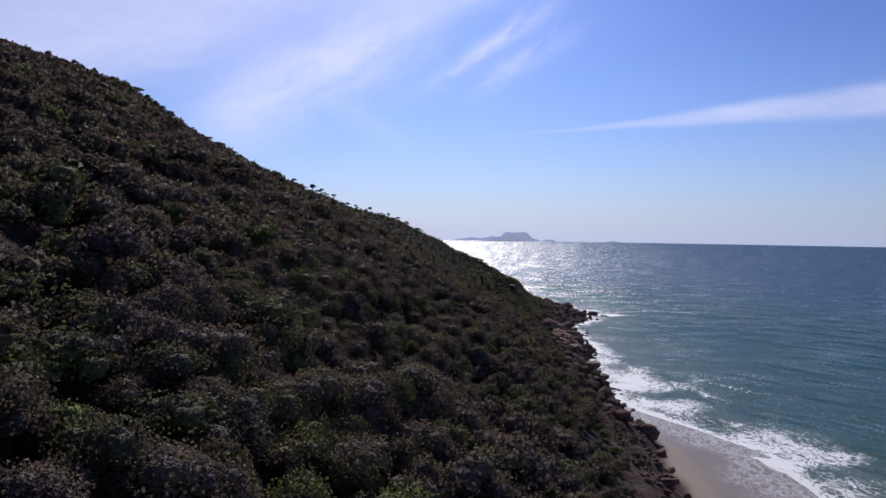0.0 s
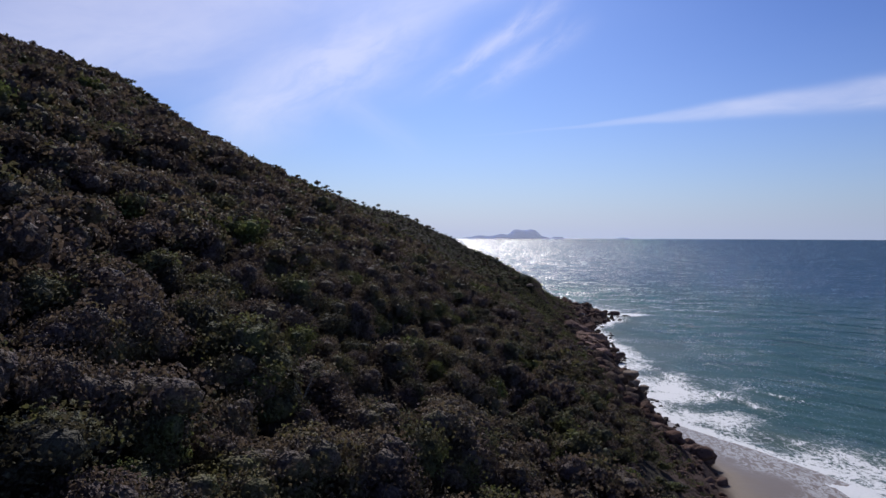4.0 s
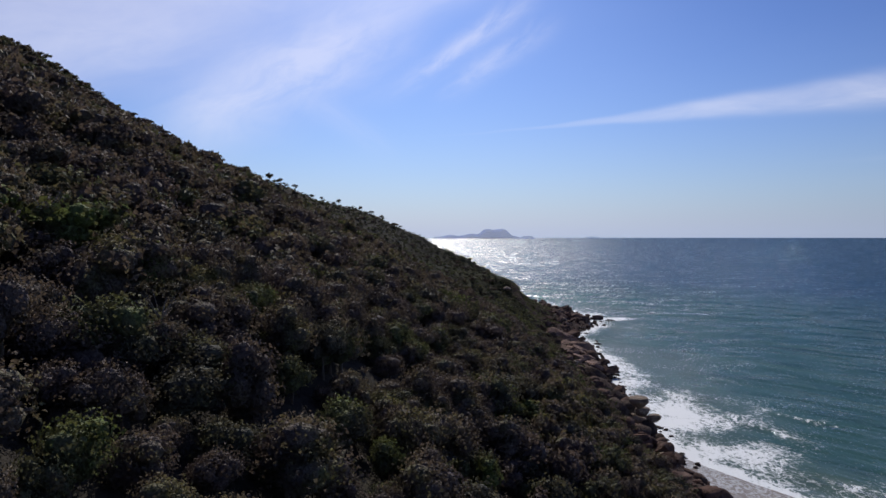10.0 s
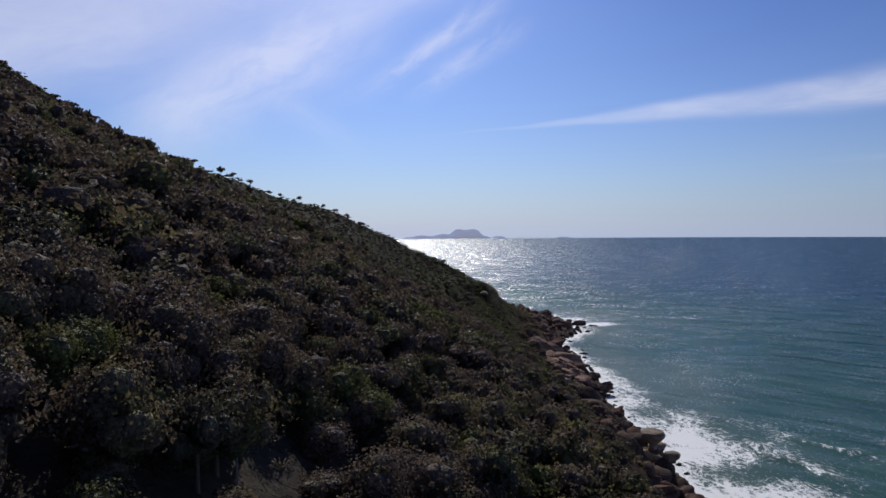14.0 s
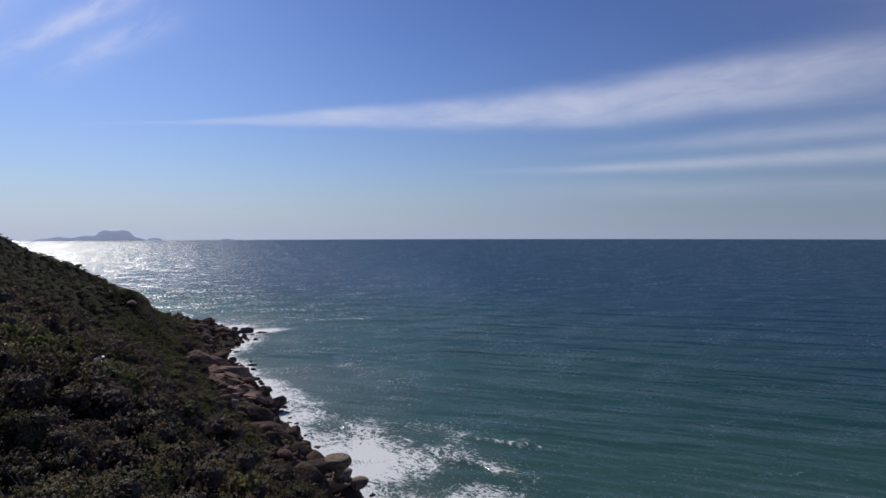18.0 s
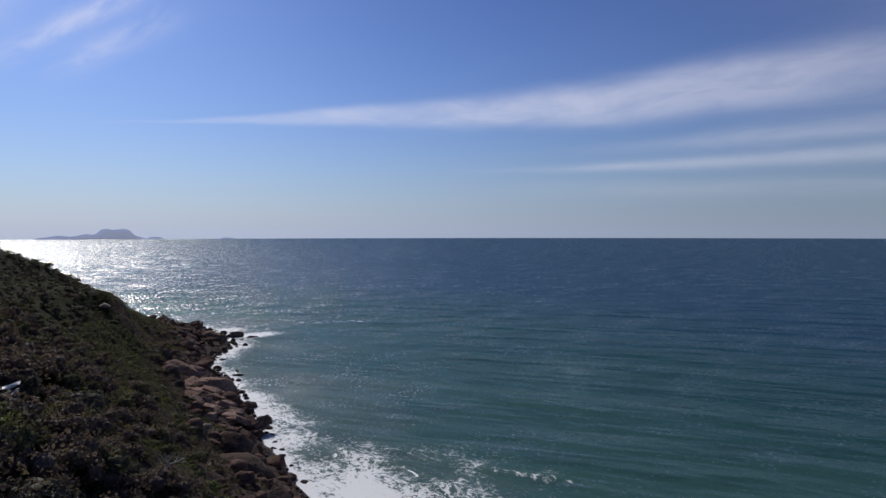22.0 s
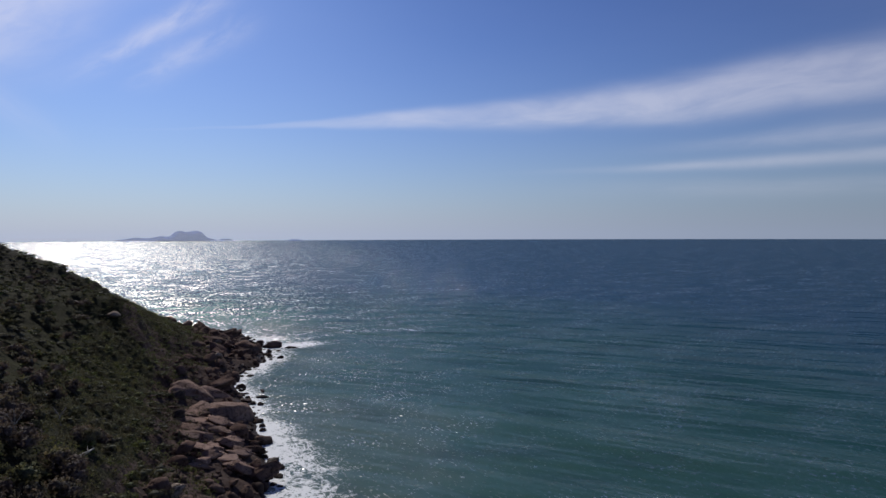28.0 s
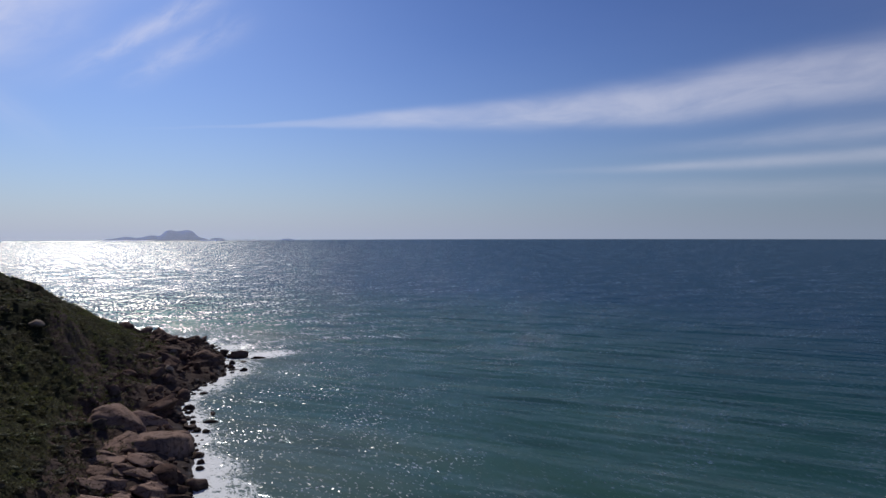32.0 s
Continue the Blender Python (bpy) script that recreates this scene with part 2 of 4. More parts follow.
def rock_material(name, warm, grey, dark):
    mat, n = material(name)
    col, rough, nor = rock_shader(n, warm, grey, dark)
    tone = n.add("ShaderNodeObjectInfo").outputs["Random"]
    col = n.mix(1.0, col, n.ramp(tone, (0.0, (.72, .70, .68)), (1.0, (1.2, 1.16, 1.12))), "MULTIPLY")
    body = n.add("ShaderNodeBsdfPrincipled", Base_Color=col, Roughness=rough, Normal=nor)
    body.inputs["Specular IOR Level"].default_value = 0.12
    body.inputs["IOR"].default_value = 1.15
    n.add("ShaderNodeOutputMaterial", Surface=body.outputs[0])
    return mat


ROCK = rock_material("weathered_pink_granite", (.128, .083, .070), (.160, .115, .100), (.048, .033, .029))
SLAB_ROCK = rock_material("smooth_pink_granite", (.30, .21, .175), (.26, .19, .165), (.095, .064, .054))
PALE_ROCK = rock_material("pale_bleached_granite", (.36, .29, .225), (.34, .285, .24), (.20, .15, .12))
DARK_ROCK = rock_material("dark_granite", (.085, .065, .058), (.10, .08, .072), (.035, .03, .027))


def ground_material():
    mat, n = material("hillside_soil_and_rock")
    col_r, rough_r, nor = rock_shader(n, (.080, .056, .048), (.100, .075, .066), (.042, .031, .028))
    pos = n.add("ShaderNodeNewGeometry").outputs["Position"]
    soil = n.ramp(n.noise(pos, .5, 6.0, .65), (.3, (.040, .034, .033)), (.55, (.056, .050, .042)), (.8, (.070, .066, .046)))
    turf = n.ramp(n.noise(pos, .8, 6.0, .65), (.3, (.022, .021, .014)), (.55, (.036, .037, .020)), (.8, (.050, .053, .024)))
    soil = n.mix(n.add("ShaderNodeAttribute", ).outputs["Fac"], soil, turf)
    for node in n.tree.nodes:
        if node.bl_idname == "ShaderNodeAttribute":
            node.attribute_name = "turf"
    rocky = n.add("ShaderNodeAttribute")
    rocky.attribute_name = "rocky"
    edge = n.step(n.math("ADD", rocky.outputs["Fac"], n.math("MULTIPLY", n.math("SUBTRACT", n.noise(pos, .35, 5.0), .5), .9)), .42, .58)
    col_r = n.mix(n.math("MULTIPLY", n.step(rocky.outputs["Fac"], 1.02, 1.25), .75), col_r, (.028, .025, .024))
    col = n.mix(edge, soil, col_r)
    sandy = n.add("ShaderNodeAttribute")
    sandy.attribute_name = "sandy"
    height = n.add("ShaderNodeSeparateXYZ", Vector=pos).outputs[2]
    wet = n.math("SUBTRACT", 1.0, n.step(n.math("ADD", height, n.math("MULTIPLY", n.noise(pos, .12, 3.0), .5)), 1.1, 1.7))
    sand = n.mix(n.noise(pos, 1.5, 6.0), (.22, .185, .15), (.29, .245, .20))
    sand = n.mix(wet, sand, (.225, .185, .15))
    lace = n.noise(n.scaled(pos, (.8, .45, 1)), .8, 5.0, .62, .8)
    lace = n.math("SUBTRACT", 1.0, n.step(n.math("ABSOLUTE", n.math("SUBTRACT", lace, .5)), .0, .075))
    swash = n.math("SUBTRACT", 1.0, n.step(n.math("ADD", height, n.math("MULTIPLY", n.noise(pos, .09, 3.0), .9)), .85, 1.35))
    sand = n.mix(n.math("MULTIPLY", lace, n.math("MULTIPLY", swash, .75)), sand, (.62, .63, .63))
    body = n.add("ShaderNodeBsdfPrincipled", Base_Color=col, Roughness=rough_r, Normal=nor)
    body.inputs["Specular IOR Level"].default_value = 0.12
    body.inputs["IOR"].default_value = 1.15
    beach = n.add("ShaderNodeBsdfPrincipled", Base_Color=sand, Roughness=n.math("SUBTRACT", .9, n.math("MULTIPLY", wet, .55)), Normal=n.bump(n.noise(pos, .9, 5.0), .06))
    beach.inputs["Specular IOR Level"].default_value = 0.12
    mixed = n.add("ShaderNodeMixShader")
    n.put(mixed, "0", sandy.outputs["Fac"])
    n.put(mixed, "1", body.outputs[0])
    n.put(mixed, "2", beach.outputs[0])
    n.add("ShaderNodeOutputMaterial", Surface=mixed.outputs[0])
    return mat


def water_material():
    mat, n = material("sea_water_with_foam")
    pos = n.add("ShaderNodeNewGeometry").outputs["Position"]
    off, foam = n.add("ShaderNodeAttribute"), n.add("ShaderNodeAttribute")
    off.attribute_name, foam.attribute_name = "offshore", "foam"
    drift = n.noise(n.along(pos, SWELL_TURN, .030, .008), 1.0, 4.0)
    reach = n.math("ADD", off.outputs["Fac"], n.math("MULTIPLY", n.math("SUBTRACT", drift, .5), .30))
    col = n.ramp(reach, (.0, WATER[0]), (.14, WATER[1]), (.50, WATER[2]), (.98, WATER[3]))
    streaks = n.noise(n.along(pos, SWELL_TURN, .085, .030), 1.0, 5.0, .62)
    col = n.mix(n.math("MULTIPLY", n.step(streaks, .50, .68), .32), col, (.004, .013, .017))
    web = None
    for size, turn in ((.30, .5), (.75, 1.1)):
        thread = n.noise(n.scaled(pos, (1.0, .6, 1), turn), size, 5.0, .6, .7)
        thread = n.math("SUBTRACT", 1.0, n.step(n.math("ABSOLUTE", n.math("SUBTRACT", thread, .5)), .0, .085))
        web = thread if web is None else n.math("MAXIMUM", web, n.math("MULTIPLY", thread, .8))
    flecks = n.noise(pos, 1.1, 6.0, .68)
    cover = n.math("ADD", n.math("MULTIPLY", foam.outputs["Fac"], 1.25), n.math("ADD", n.math("MULTIPLY", web, .42), n.math("MULTIPLY", flecks, .8)))
    white = n.step(cover, 1.06, 1.40)
    haze = n.math("MULTIPLY", n.step(foam.outputs["Fac"], .12, .9), .4)
    col = n.mix(haze, col, (.20, .27, .27))
    chop = n.noise(n.along(pos, SWELL_TURN + .25, .36, .12), 1.0, 5.0, .55)
    swell = n.noise(n.along(pos, SWELL_TURN, .050, .011), 1.0, 3.0)
    ripple = n.noise(n.scaled(pos, (1.0, 1.5, 1), .2), 1.3, 4.0)
    nor = n.bump(chop, .32, 1.0, n.bump(swell, 3.6))
    fine = n.bump(ripple, .55, 1.0, n.bump(chop, 1.3))
    gust = n.noise(n.scaled(pos, (.55, 1.0, 1), .15), .05, 11.0, .8)
    facet = n.step(gust, .44, .66)
    deep = n.add("ShaderNodeBsdfDiffuse", Color=col)
    wide = n.add("ShaderNodeBsdfGlossy", Color=(.78, .88, 1.0, 1), Roughness=n.math("ADD", n.math("MULTIPLY", off.outputs["Fac"], .11), .11), Normal=nor)
    keen = n.add("ShaderNodeBsdfGlossy", Color=(1.0, .99, .97, 1), Roughness=.09, Normal=fine)
    gloss = n.add("ShaderNodeMixShader")
    n.put(gloss, "0", n.math("ADD", n.math("MULTIPLY", facet, .5), .12))
    n.put(gloss, "1", wide.outputs[0])
    n.put(gloss, "2", keen.outputs[0])
    fresnel = n.add("ShaderNodeFresnel", IOR=1.333, Normal=nor).outputs[0]
    mirror = n.math("MULTIPLY", n.math("MINIMUM", n.math("MULTIPLY", fresnel, .58), .23), n.math("ADD", n.math("MULTIPLY", facet, .45), .62))
    body = n.add("ShaderNodeMixShader")
    n.put(body, "0", mirror)
    n.put(body, "1", deep.outputs[0])
    n.put(body, "2", gloss.outputs[0])
    dot = None
    north = n.add("ShaderNodeSeparateXYZ", Vector=pos).outputs[1]
    for size, long, begin, full, low, power in ((1.7, .42, -400, -300, .61, 1.0), (.70, .22, 330, 520, .585, .85), (.3, .11, 750, 1300, .575, .65)):
        one = n.step(n.noise(n.scaled(pos, (1.0, long, 1)), size, 1.5), low, low + .05)
        one = n.math("MULTIPLY", one, n.math("MULTIPLY", n.step(north, begin, full), power))
        dot = one if dot is None else n.math("MAXIMUM", dot, one)
    lines = n.step(n.noise(n.along(pos, SWELL_TURN, .10, .03), 1.0, 4.0, .65), .42, .64)
    dot = n.math("MULTIPLY", dot, n.math("ADD", n.math("MULTIPLY", n.math("MULTIPLY", facet, n.math("ADD", n.math("MULTIPLY", lines, .65), .35)), 1.0), .065))
    # wavelets that lean this way and that, most towards the south, and flash in the sun
    lean = n.math("MULTIPLY", n.math("SUBTRACT", n.noise(pos, 1.1, 1.0), .5), 1.5)
    tilt = n.math("ADD", n.math("MULTIPLY", n.math("SUBTRACT", n.noise(n.scaled(pos, (1, 1, 1), 1.3), .9, 1.0), .5), .7), -.26)
    spark = n.add("ShaderNodeBsdfGlossy", Color=(1.0, .98, .95, 1), Roughness=.34, Normal=n.add("ShaderNodeCombineXYZ", X=lean, Y=tilt, Z=.96).outputs[0])
    water = body
    body = n.add("ShaderNodeMixShader")
    n.put(body, "0", dot)
    n.put(body, "1", water.outputs[0])
    n.put(body, "2", spark.outputs[0])
    froth = n.add("ShaderNodeBsdfPrincipled", Base_Color=(.78, .80, .82, 1), Roughness=.8, Normal=n.bump(flecks, .3))
    mixed = n.add("ShaderNodeMixShader")
    n.put(mixed, "0", white)
    n.put(mixed, "1", body.outputs[0])
    n.put(mixed, "2", froth.outputs[0])
    n.add("ShaderNodeOutputMaterial", Surface=mixed.outputs[0])
    return mat


WATER = ((.092, .128, .108), (.036, .088, .078), (.015, .058, .060), (.006, .040, .074))
SWELL_TURN = -.64


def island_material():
    mat, n = material("haze_tinted_far_hills")
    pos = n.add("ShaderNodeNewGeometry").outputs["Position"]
    # blue of the air in front, put into the hills' own colour
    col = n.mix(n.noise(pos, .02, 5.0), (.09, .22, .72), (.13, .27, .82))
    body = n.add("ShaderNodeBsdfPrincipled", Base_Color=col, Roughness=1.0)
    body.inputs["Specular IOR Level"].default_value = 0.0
    # sky let through the mesh stands in for haze over it
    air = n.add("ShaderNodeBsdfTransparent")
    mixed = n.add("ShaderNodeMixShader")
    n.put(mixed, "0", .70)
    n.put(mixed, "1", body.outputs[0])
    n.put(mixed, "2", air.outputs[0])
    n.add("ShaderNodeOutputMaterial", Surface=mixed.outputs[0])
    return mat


def cloth(name, colour):
    mat, n = material(name)
    pos = n.add("ShaderNodeNewGeometry").outputs["Position"]
    fold = n.noise(pos, 3.0, 4.0)
    col = n.mix(fold, tuple(c * .8 for c in colour), colour)
    body = n.add("ShaderNodeBsdfPrincipled", Base_Color=col, Roughness=.45, Normal=n.bump(fold, .08))
    n.add("ShaderNodeOutputMaterial", Surface=body.outputs[0])
    return mat



# ---- the lie of the land ----
# coast, south to north: x, y, width of the bare rock belt, its rise, slope above it
COAST = np.array([
    (16, -140, 8, 5, .60), (28, -50, 8, 5, .60), (37, 20, 8, 5, .60), (42, 80, 9, 6, .60),
    (45.5, 120, 10, 7, .60), (48.6, 148, 11, 8, .60), (50.5, 186, 15, 11, .58), (53.0, 206, 16, 11, .58),
    (54.0, 230, 16, 9, .58), (57, 251, 14, 7, .58), (61, 272, 16, 6, .58), (64, 297, 18, 6, .58),
    (66, 318, 18, 6, .60), (67, 340, 14, 8, .60), (69, 354, 14, 8, .60), (77, 366, 20, 6, .54),
    (84.5, 380, 22, 5, .50), (87, 400, 24, 5, .50), (86, 433, 22, 5, .50), (77, 454, 20, 5, .50),
    (62, 470, 16, 6, .50), (20, 482, 14, 6, .50), (-60, 496, 14, 6, .55), (-150, 545, 14, 6, .6), (-300, 640, 14, 6, .6), (-460, 760, 14, 6, .6)])


def lattice(ix, iy, seed):
    """Random numbers 0 to 1 at the corners of a grid."""
    n = (ix.astype(np.int64) * 374761393 + iy.astype(np.int64) * 668265263 + seed * 974634541) & 0xFFFFFFFF
    n = ((n ^ (n >> 13)) * 1274126177) & 0xFFFFFFFF
    return ((n ^ (n >> 16)) & 0xFFFF) / 65535.0


def soft_noise(x, y, seed=0):
    """Smooth noise, -1 to 1, one bump a unit."""
    ix, iy = np.floor(x), np.floor(y)
    fx, fy = x - ix, y - iy
    fx, fy = fx * fx * (3 - 2 * fx), fy * fy * (3 - 2 * fy)
    a, b = lattice(ix, iy, seed), lattice(ix + 1, iy, seed)
    c, d = lattice(ix, iy + 1, seed), lattice(ix + 1, iy + 1, seed)
    return 2 * ((a * (1 - fx) + b * fx) * (1 - fy) + (c * (1 - fx) + d * fx) * fy) - 1


def fbm(x, y, size, octaves=4, seed=0):
    out, amp, total = 0.0, 1.0, 0.0
    for k in range(octaves):
        out = out + amp * soft_noise(x / size + 17.3 * k, y / size - 9.1 * k, seed + k)
        total += amp
        amp, size = amp * .5, size * .5
    return out / total


def shore(x, y):
    """Distance inland from the coast (negative at sea), and belt width, rise and slope of the nearest stretch."""
    x, y = np.asarray(x, float), np.asarray(y, float)
    best = np.full(x.shape, 1e9)
    side = np.zeros(x.shape)
    w, z, s = np.zeros(x.shape), np.zeros(x.shape), np.zeros(x.shape)
    for p, q in zip(COAST[:-1], COAST[1:]):
        ex, ey = q[0] - p[0], q[1] - p[1]
        t = np.clip(((x - p[0]) * ex + (y - p[1]) * ey) / (ex * ex + ey * ey), 0, 1)
        dx, dy = x - p[0] - t * ex, y - p[1] - t * ey
        dist = np.hypot(dx, dy)
        near = dist < best - 1e-9
        best = np.where(near, dist, best)
        side = np.where(near, np.sign(ex * dy - ey * dx), side)
        w = np.where(near, p[2] + t * (q[2] - p[2]), w)
        z = np.where(near, p[3] + t * (q[3] - p[3]), z)
        s = np.where(near, p[4] + t * (q[4] - p[4]), s)
    side = np.where(side == 0, 1, side)
    return best * side, w, z, s


def ground_height(x, y):
    """Height of the bare ground and distance inland."""
    d, w, zr, s = shore(x, y)
    d = d + 2.2 * fbm(x, y, 16, 3, 5) * np.clip(1 - np.abs(d) / 40, 0, 1)
    up = np.clip(d - w, 0, None)
    up = np.where(up > 300, 300 + (up - 300) * .3, up)
    hill = s * up - .00042 * up * up
    belt = np.clip(d / w, 0, 1)
    rock = zr * (belt ** .8)
    sea = np.clip(d, -60, 0)
    z = np.where(d > 0, rock + hill, sea * .10)
    z = z + np.clip(up / 30, 0, 1) * (2.0 * fbm(x, y, 85, 3, 11) + 1.6 * fbm(x, y, 22, 3, 21))
    z = z + np.where((d > 0), .7 * np.clip(d / 5, 0, 1) * fbm(x, y, 7, 3, 31), 0)
    belt_in = np.clip(d / 3, 0, 1) * np.clip(1.3 - (d - w) / 6, 0, 1)
    crag = 1 - 2 * np.abs(fbm(x * 1.0, y * .7, 6.5, 4, 35))
    step = fbm(x + .5 * y, y - .3 * x, 3.2, 2, 37)
    z = z + belt_in * (1.5 * crag - .9 + .55 * step)
    cliff = np.exp(-(((x - 45) / 5.5) ** 2 + ((y - 349) / 15) ** 2))
    z = z + cliff * (2.5 * np.tanh((44.5 - x) / 1.5) + 1.6 * crag)
    # the brow above the cliff, the shoulder up the hill, and the hollow between them
    for amp, cx, cy, rx, ry in ((5.5, 38, 356, 10, 14), (-2.2, 36, 344, 7, 7), (2.6, 32, 238, 11, 14), (1.2, 29, 199, 9, 10), (-2.6, 4, 394, 22, 26), (-2.4, -108, 328, 22, 22), (2.2, -66, 360, 14, 18), (-5.0, 6, 350, 17, 34), (2.5, 40, 405, 24, 30), (10, -142, 305, 42, 50), (-10, -68, 345, 36, 40), (-1.0, -15, 385, 30, 30)):
        z = z + amp * np.exp(-(((x - cx) / rx) ** 2 + ((y - cy) / ry) ** 2)) * np.clip(d / 20, 0, 1)
    return z, d


# ---- building ----


def raw_mesh(name, verts, faces, mat=None, smooth=False):
    """A mesh from arrays; faces all have the same number of corners."""
    me = bpy.data.meshes.new(name)
    count, corners = faces.shape
    me.vertices.add(len(verts))
    me.vertices.foreach_set("co", np.ascontiguousarray(verts, np.float32).ravel())
    me.loops.add(count * corners)
    me.loops.foreach_set("vertex_index", np.ascontiguousarray(faces, np.int32).ravel())
    me.polygons.add(count)
    me.polygons.foreach_set("loop_start", np.arange(0, count * corners, corners, dtype=np.int32))
    if smooth:
        me.polygons.foreach_set("use_smooth", np.ones(count, bool))
    me.update(calc_edges=True)
    if mat:
        me.materials.append(mat)
    return me


def rounded(me, normals):
    """Lets leaves shade as the rounded clump they lie on."""
    me.polygons.foreach_set("use_smooth", np.ones(len(me.polygons), bool))
    me.normals_split_custom_set_from_vertices(normals)


def field(me, name, values):
    me.attributes.new(name, "FLOAT", "POINT").data.foreach_set("value", np.ascontiguousarray(values, np.float32).ravel())


def grid_faces(rows, cols):
    i = np.arange(rows * cols).reshape(rows, cols)
    return np.stack([i[:-1, :-1], i[:-1, 1:], i[1:, 1:], i[1:, :-1]], -1).reshape(-1, 4)


def part(name, bm, mat, parent, label=""):
    """One mesh object out of a bmesh, under a thing or a part."""
    me = bpy.data.meshes.new(name)
    bm.to_mesh(me)
    bm.free()
    me.materials.append(mat)
    ob = new(name, me)
    ob.parent = parent
    return tagged(ob, label)


def beach_width(y):
    return np.clip((188 - y) * .52, 0, 24)


# ---- the hill and the sea ----


def make_ground():
    xs = np.concatenate([np.arange(-520, -180, 8.0), np.arange(-180, -40, 3.5), np.arange(-40, 24, 2.0), np.arange(24, 92, 1.1), np.arange(92, 131, 3.0)])
    ys = np.concatenate([np.arange(-300, 20, 8.0), np.arange(20, 100, 2.0), np.arange(100, 465, 1.3), np.arange(465, 470, 2.0), np.arange(470, 800, 8.0)])
    x, y = np.meshgrid(xs, ys)
    z, d = ground_height(x, y)
    b = beach_width(y)
    z = np.where((d < 2) & (b > 0), np.maximum(z, np.clip((b + np.minimum(d, 0)) * .055, -4, 3)), z)
    me = raw_mesh("ground", np.stack([x, y, z], -1).reshape(-1, 3), grid_faces(*x.shape), ground_material(), True)
    w = shore(x, y)[1]
    cliff = np.exp(-(((x - 45) / 5.5) ** 2 + ((y - 349) / 15) ** 2))
    field(me, "rocky", np.maximum(np.clip(1.0 - (d - w) / 8, 0, 1) * (d > -30), 1.45 * cliff))
    field(me, "sandy", np.clip((1.0 - d) / 2, 0, 1) * np.clip((193 - y) / 8, 0, 1))
    field(me, "turf", np.clip((y - 190) / 60, 0, 1) * np.clip(1.6 - d / 60, 0, 1))
    tagged(new("ground", me), "steep forested coastal hillside with a bare rock foot", "hillside", kind="structure")


def make_sea():
    dense_x, dense_y = np.arange(36, 230, 1.2), np.arange(60, 480, 1.7)
    grow = np.cumsum(1.6 * 1.17 ** np.arange(45))
    grow = grow[grow < 4900]

    def axis(dense, centre):
        lo, hi = dense[0] - grow, dense[-1] + grow
        lo, hi = lo[lo > centre - 4850], hi[hi < centre + 4850]
        return np.concatenate([[centre - 4850], lo[::-1], dense, hi, [centre + 4850]])

    cx, cy = 20.0, 80.0
    x, y = np.meshgrid(axis(dense_x, cx), axis(dense_y, cy))
    px, py = x - cx, y - cy
    m, r = np.maximum(abs(px), abs(py)), np.hypot(px, py) + 1e-6
    k = np.clip((m - 600) / 2500, 0, 1)
    x, y = cx + px * (1 - k + k * m / r), cy + py * (1 - k + k * m / r)
    d = shore(x, y)[0]
    b = beach_width(y)
    off = -d - b
    calm = np.clip(1 - np.hypot(x - 110, y - 250) / 420, 0, 1)
    bend = 26 * fbm(x, y, 110, 3, 71)
    sets = (.45 + 1.5 * fbm(x, y, 42, 3, 73)).clip(.04, 1.3)
    way_in = x * .80 + y * .60 + bend
    swell = sets * (.15 * np.sin(way_in / 4.3) + .06 * np.sin(way_in / 4.3 * 2 + .8)) + .05 * np.sin((x * .95 + y * .25 + bend) / 2.3)
    z = calm * swell * np.clip(off / 25, .10, 1)
    # breakers: long crests that come in towards the beach: x, y of both ends, width, height
    crest = np.zeros_like(x)
    for x0, y0, x1, y1, wide, high in ((67, 246, 84, 187, 1.3, .75), (84, 223, 98, 195, .9, .7), (75, 217, 86, 206, .7, .3), (71, 175, 84, 146, 1.2, .5), (94, 262, 106, 244, .8, .25), (64, 150, 76, 118, 1.2, .5)):
        ex, ey = x1 - x0, y1 - y0
        length = math.hypot(ex, ey)
        u = ((x - x0) * ex + (y - y0) * ey) / length
        v = ((x - x0) * ey - (y - y0) * ex) / length + 2.2 * soft_noise(u / 14, u * 0 + x0, 81) + .8 * soft_noise(u / 4, u * 0 + x0, 82)
        ends = np.clip(u / 8, 0, 1) * np.clip((length - u) / 8, 0, 1)
        tall = ends * (.72 + .4 * soft_noise(u / 9, u * 0 + y0, 83)).clip(.5, 1.1)
        back = np.where(v < 0, 2.2, 1.0)
        z = z + high * tall * np.exp(-(v / wide / back) ** 2)
        trail = np.exp(-(v / wide / .8) ** 2) + .42 * np.exp(-((v + 4.5) / 4.0) ** 2)
        crest = np.maximum(crest, tall * trail * min(.85, .32 + high * .55) * (.8 + .35 * soft_noise(x / 2.2, y / 2.2, 85)))
    wash = np.interp(y, (60, 120, 165, 200, 232, 250, 275, 300, 350, 380, 420, 470), (34, 34, 32, 42, 38, 22, 14, 13, 14, 16, 17, 16))
    wash = wash * (1 + .38 * fbm(x, y, 24, 3, 91))
    foam = np.clip(1.05 - off / wash, 0, 1) ** .75
    foam = foam * (.48 + .55 * fbm(x, y, 11, 3, 95)) * (1 + .38 * np.exp(-((y - 216) / 24) ** 2))
    surge = np.interp(y, (60, 150, 250, 300, 480), (2.4, 3.6, 4.6, 4.4, 4.0)) * (1 + .5 * fbm(x, y, 15, 3, 93))
    foam = np.maximum(foam, (.82 + .4 * fbm(x, y, 6, 2, 96)) * np.exp(-(np.clip(off, 0, None) / surge) ** 2))
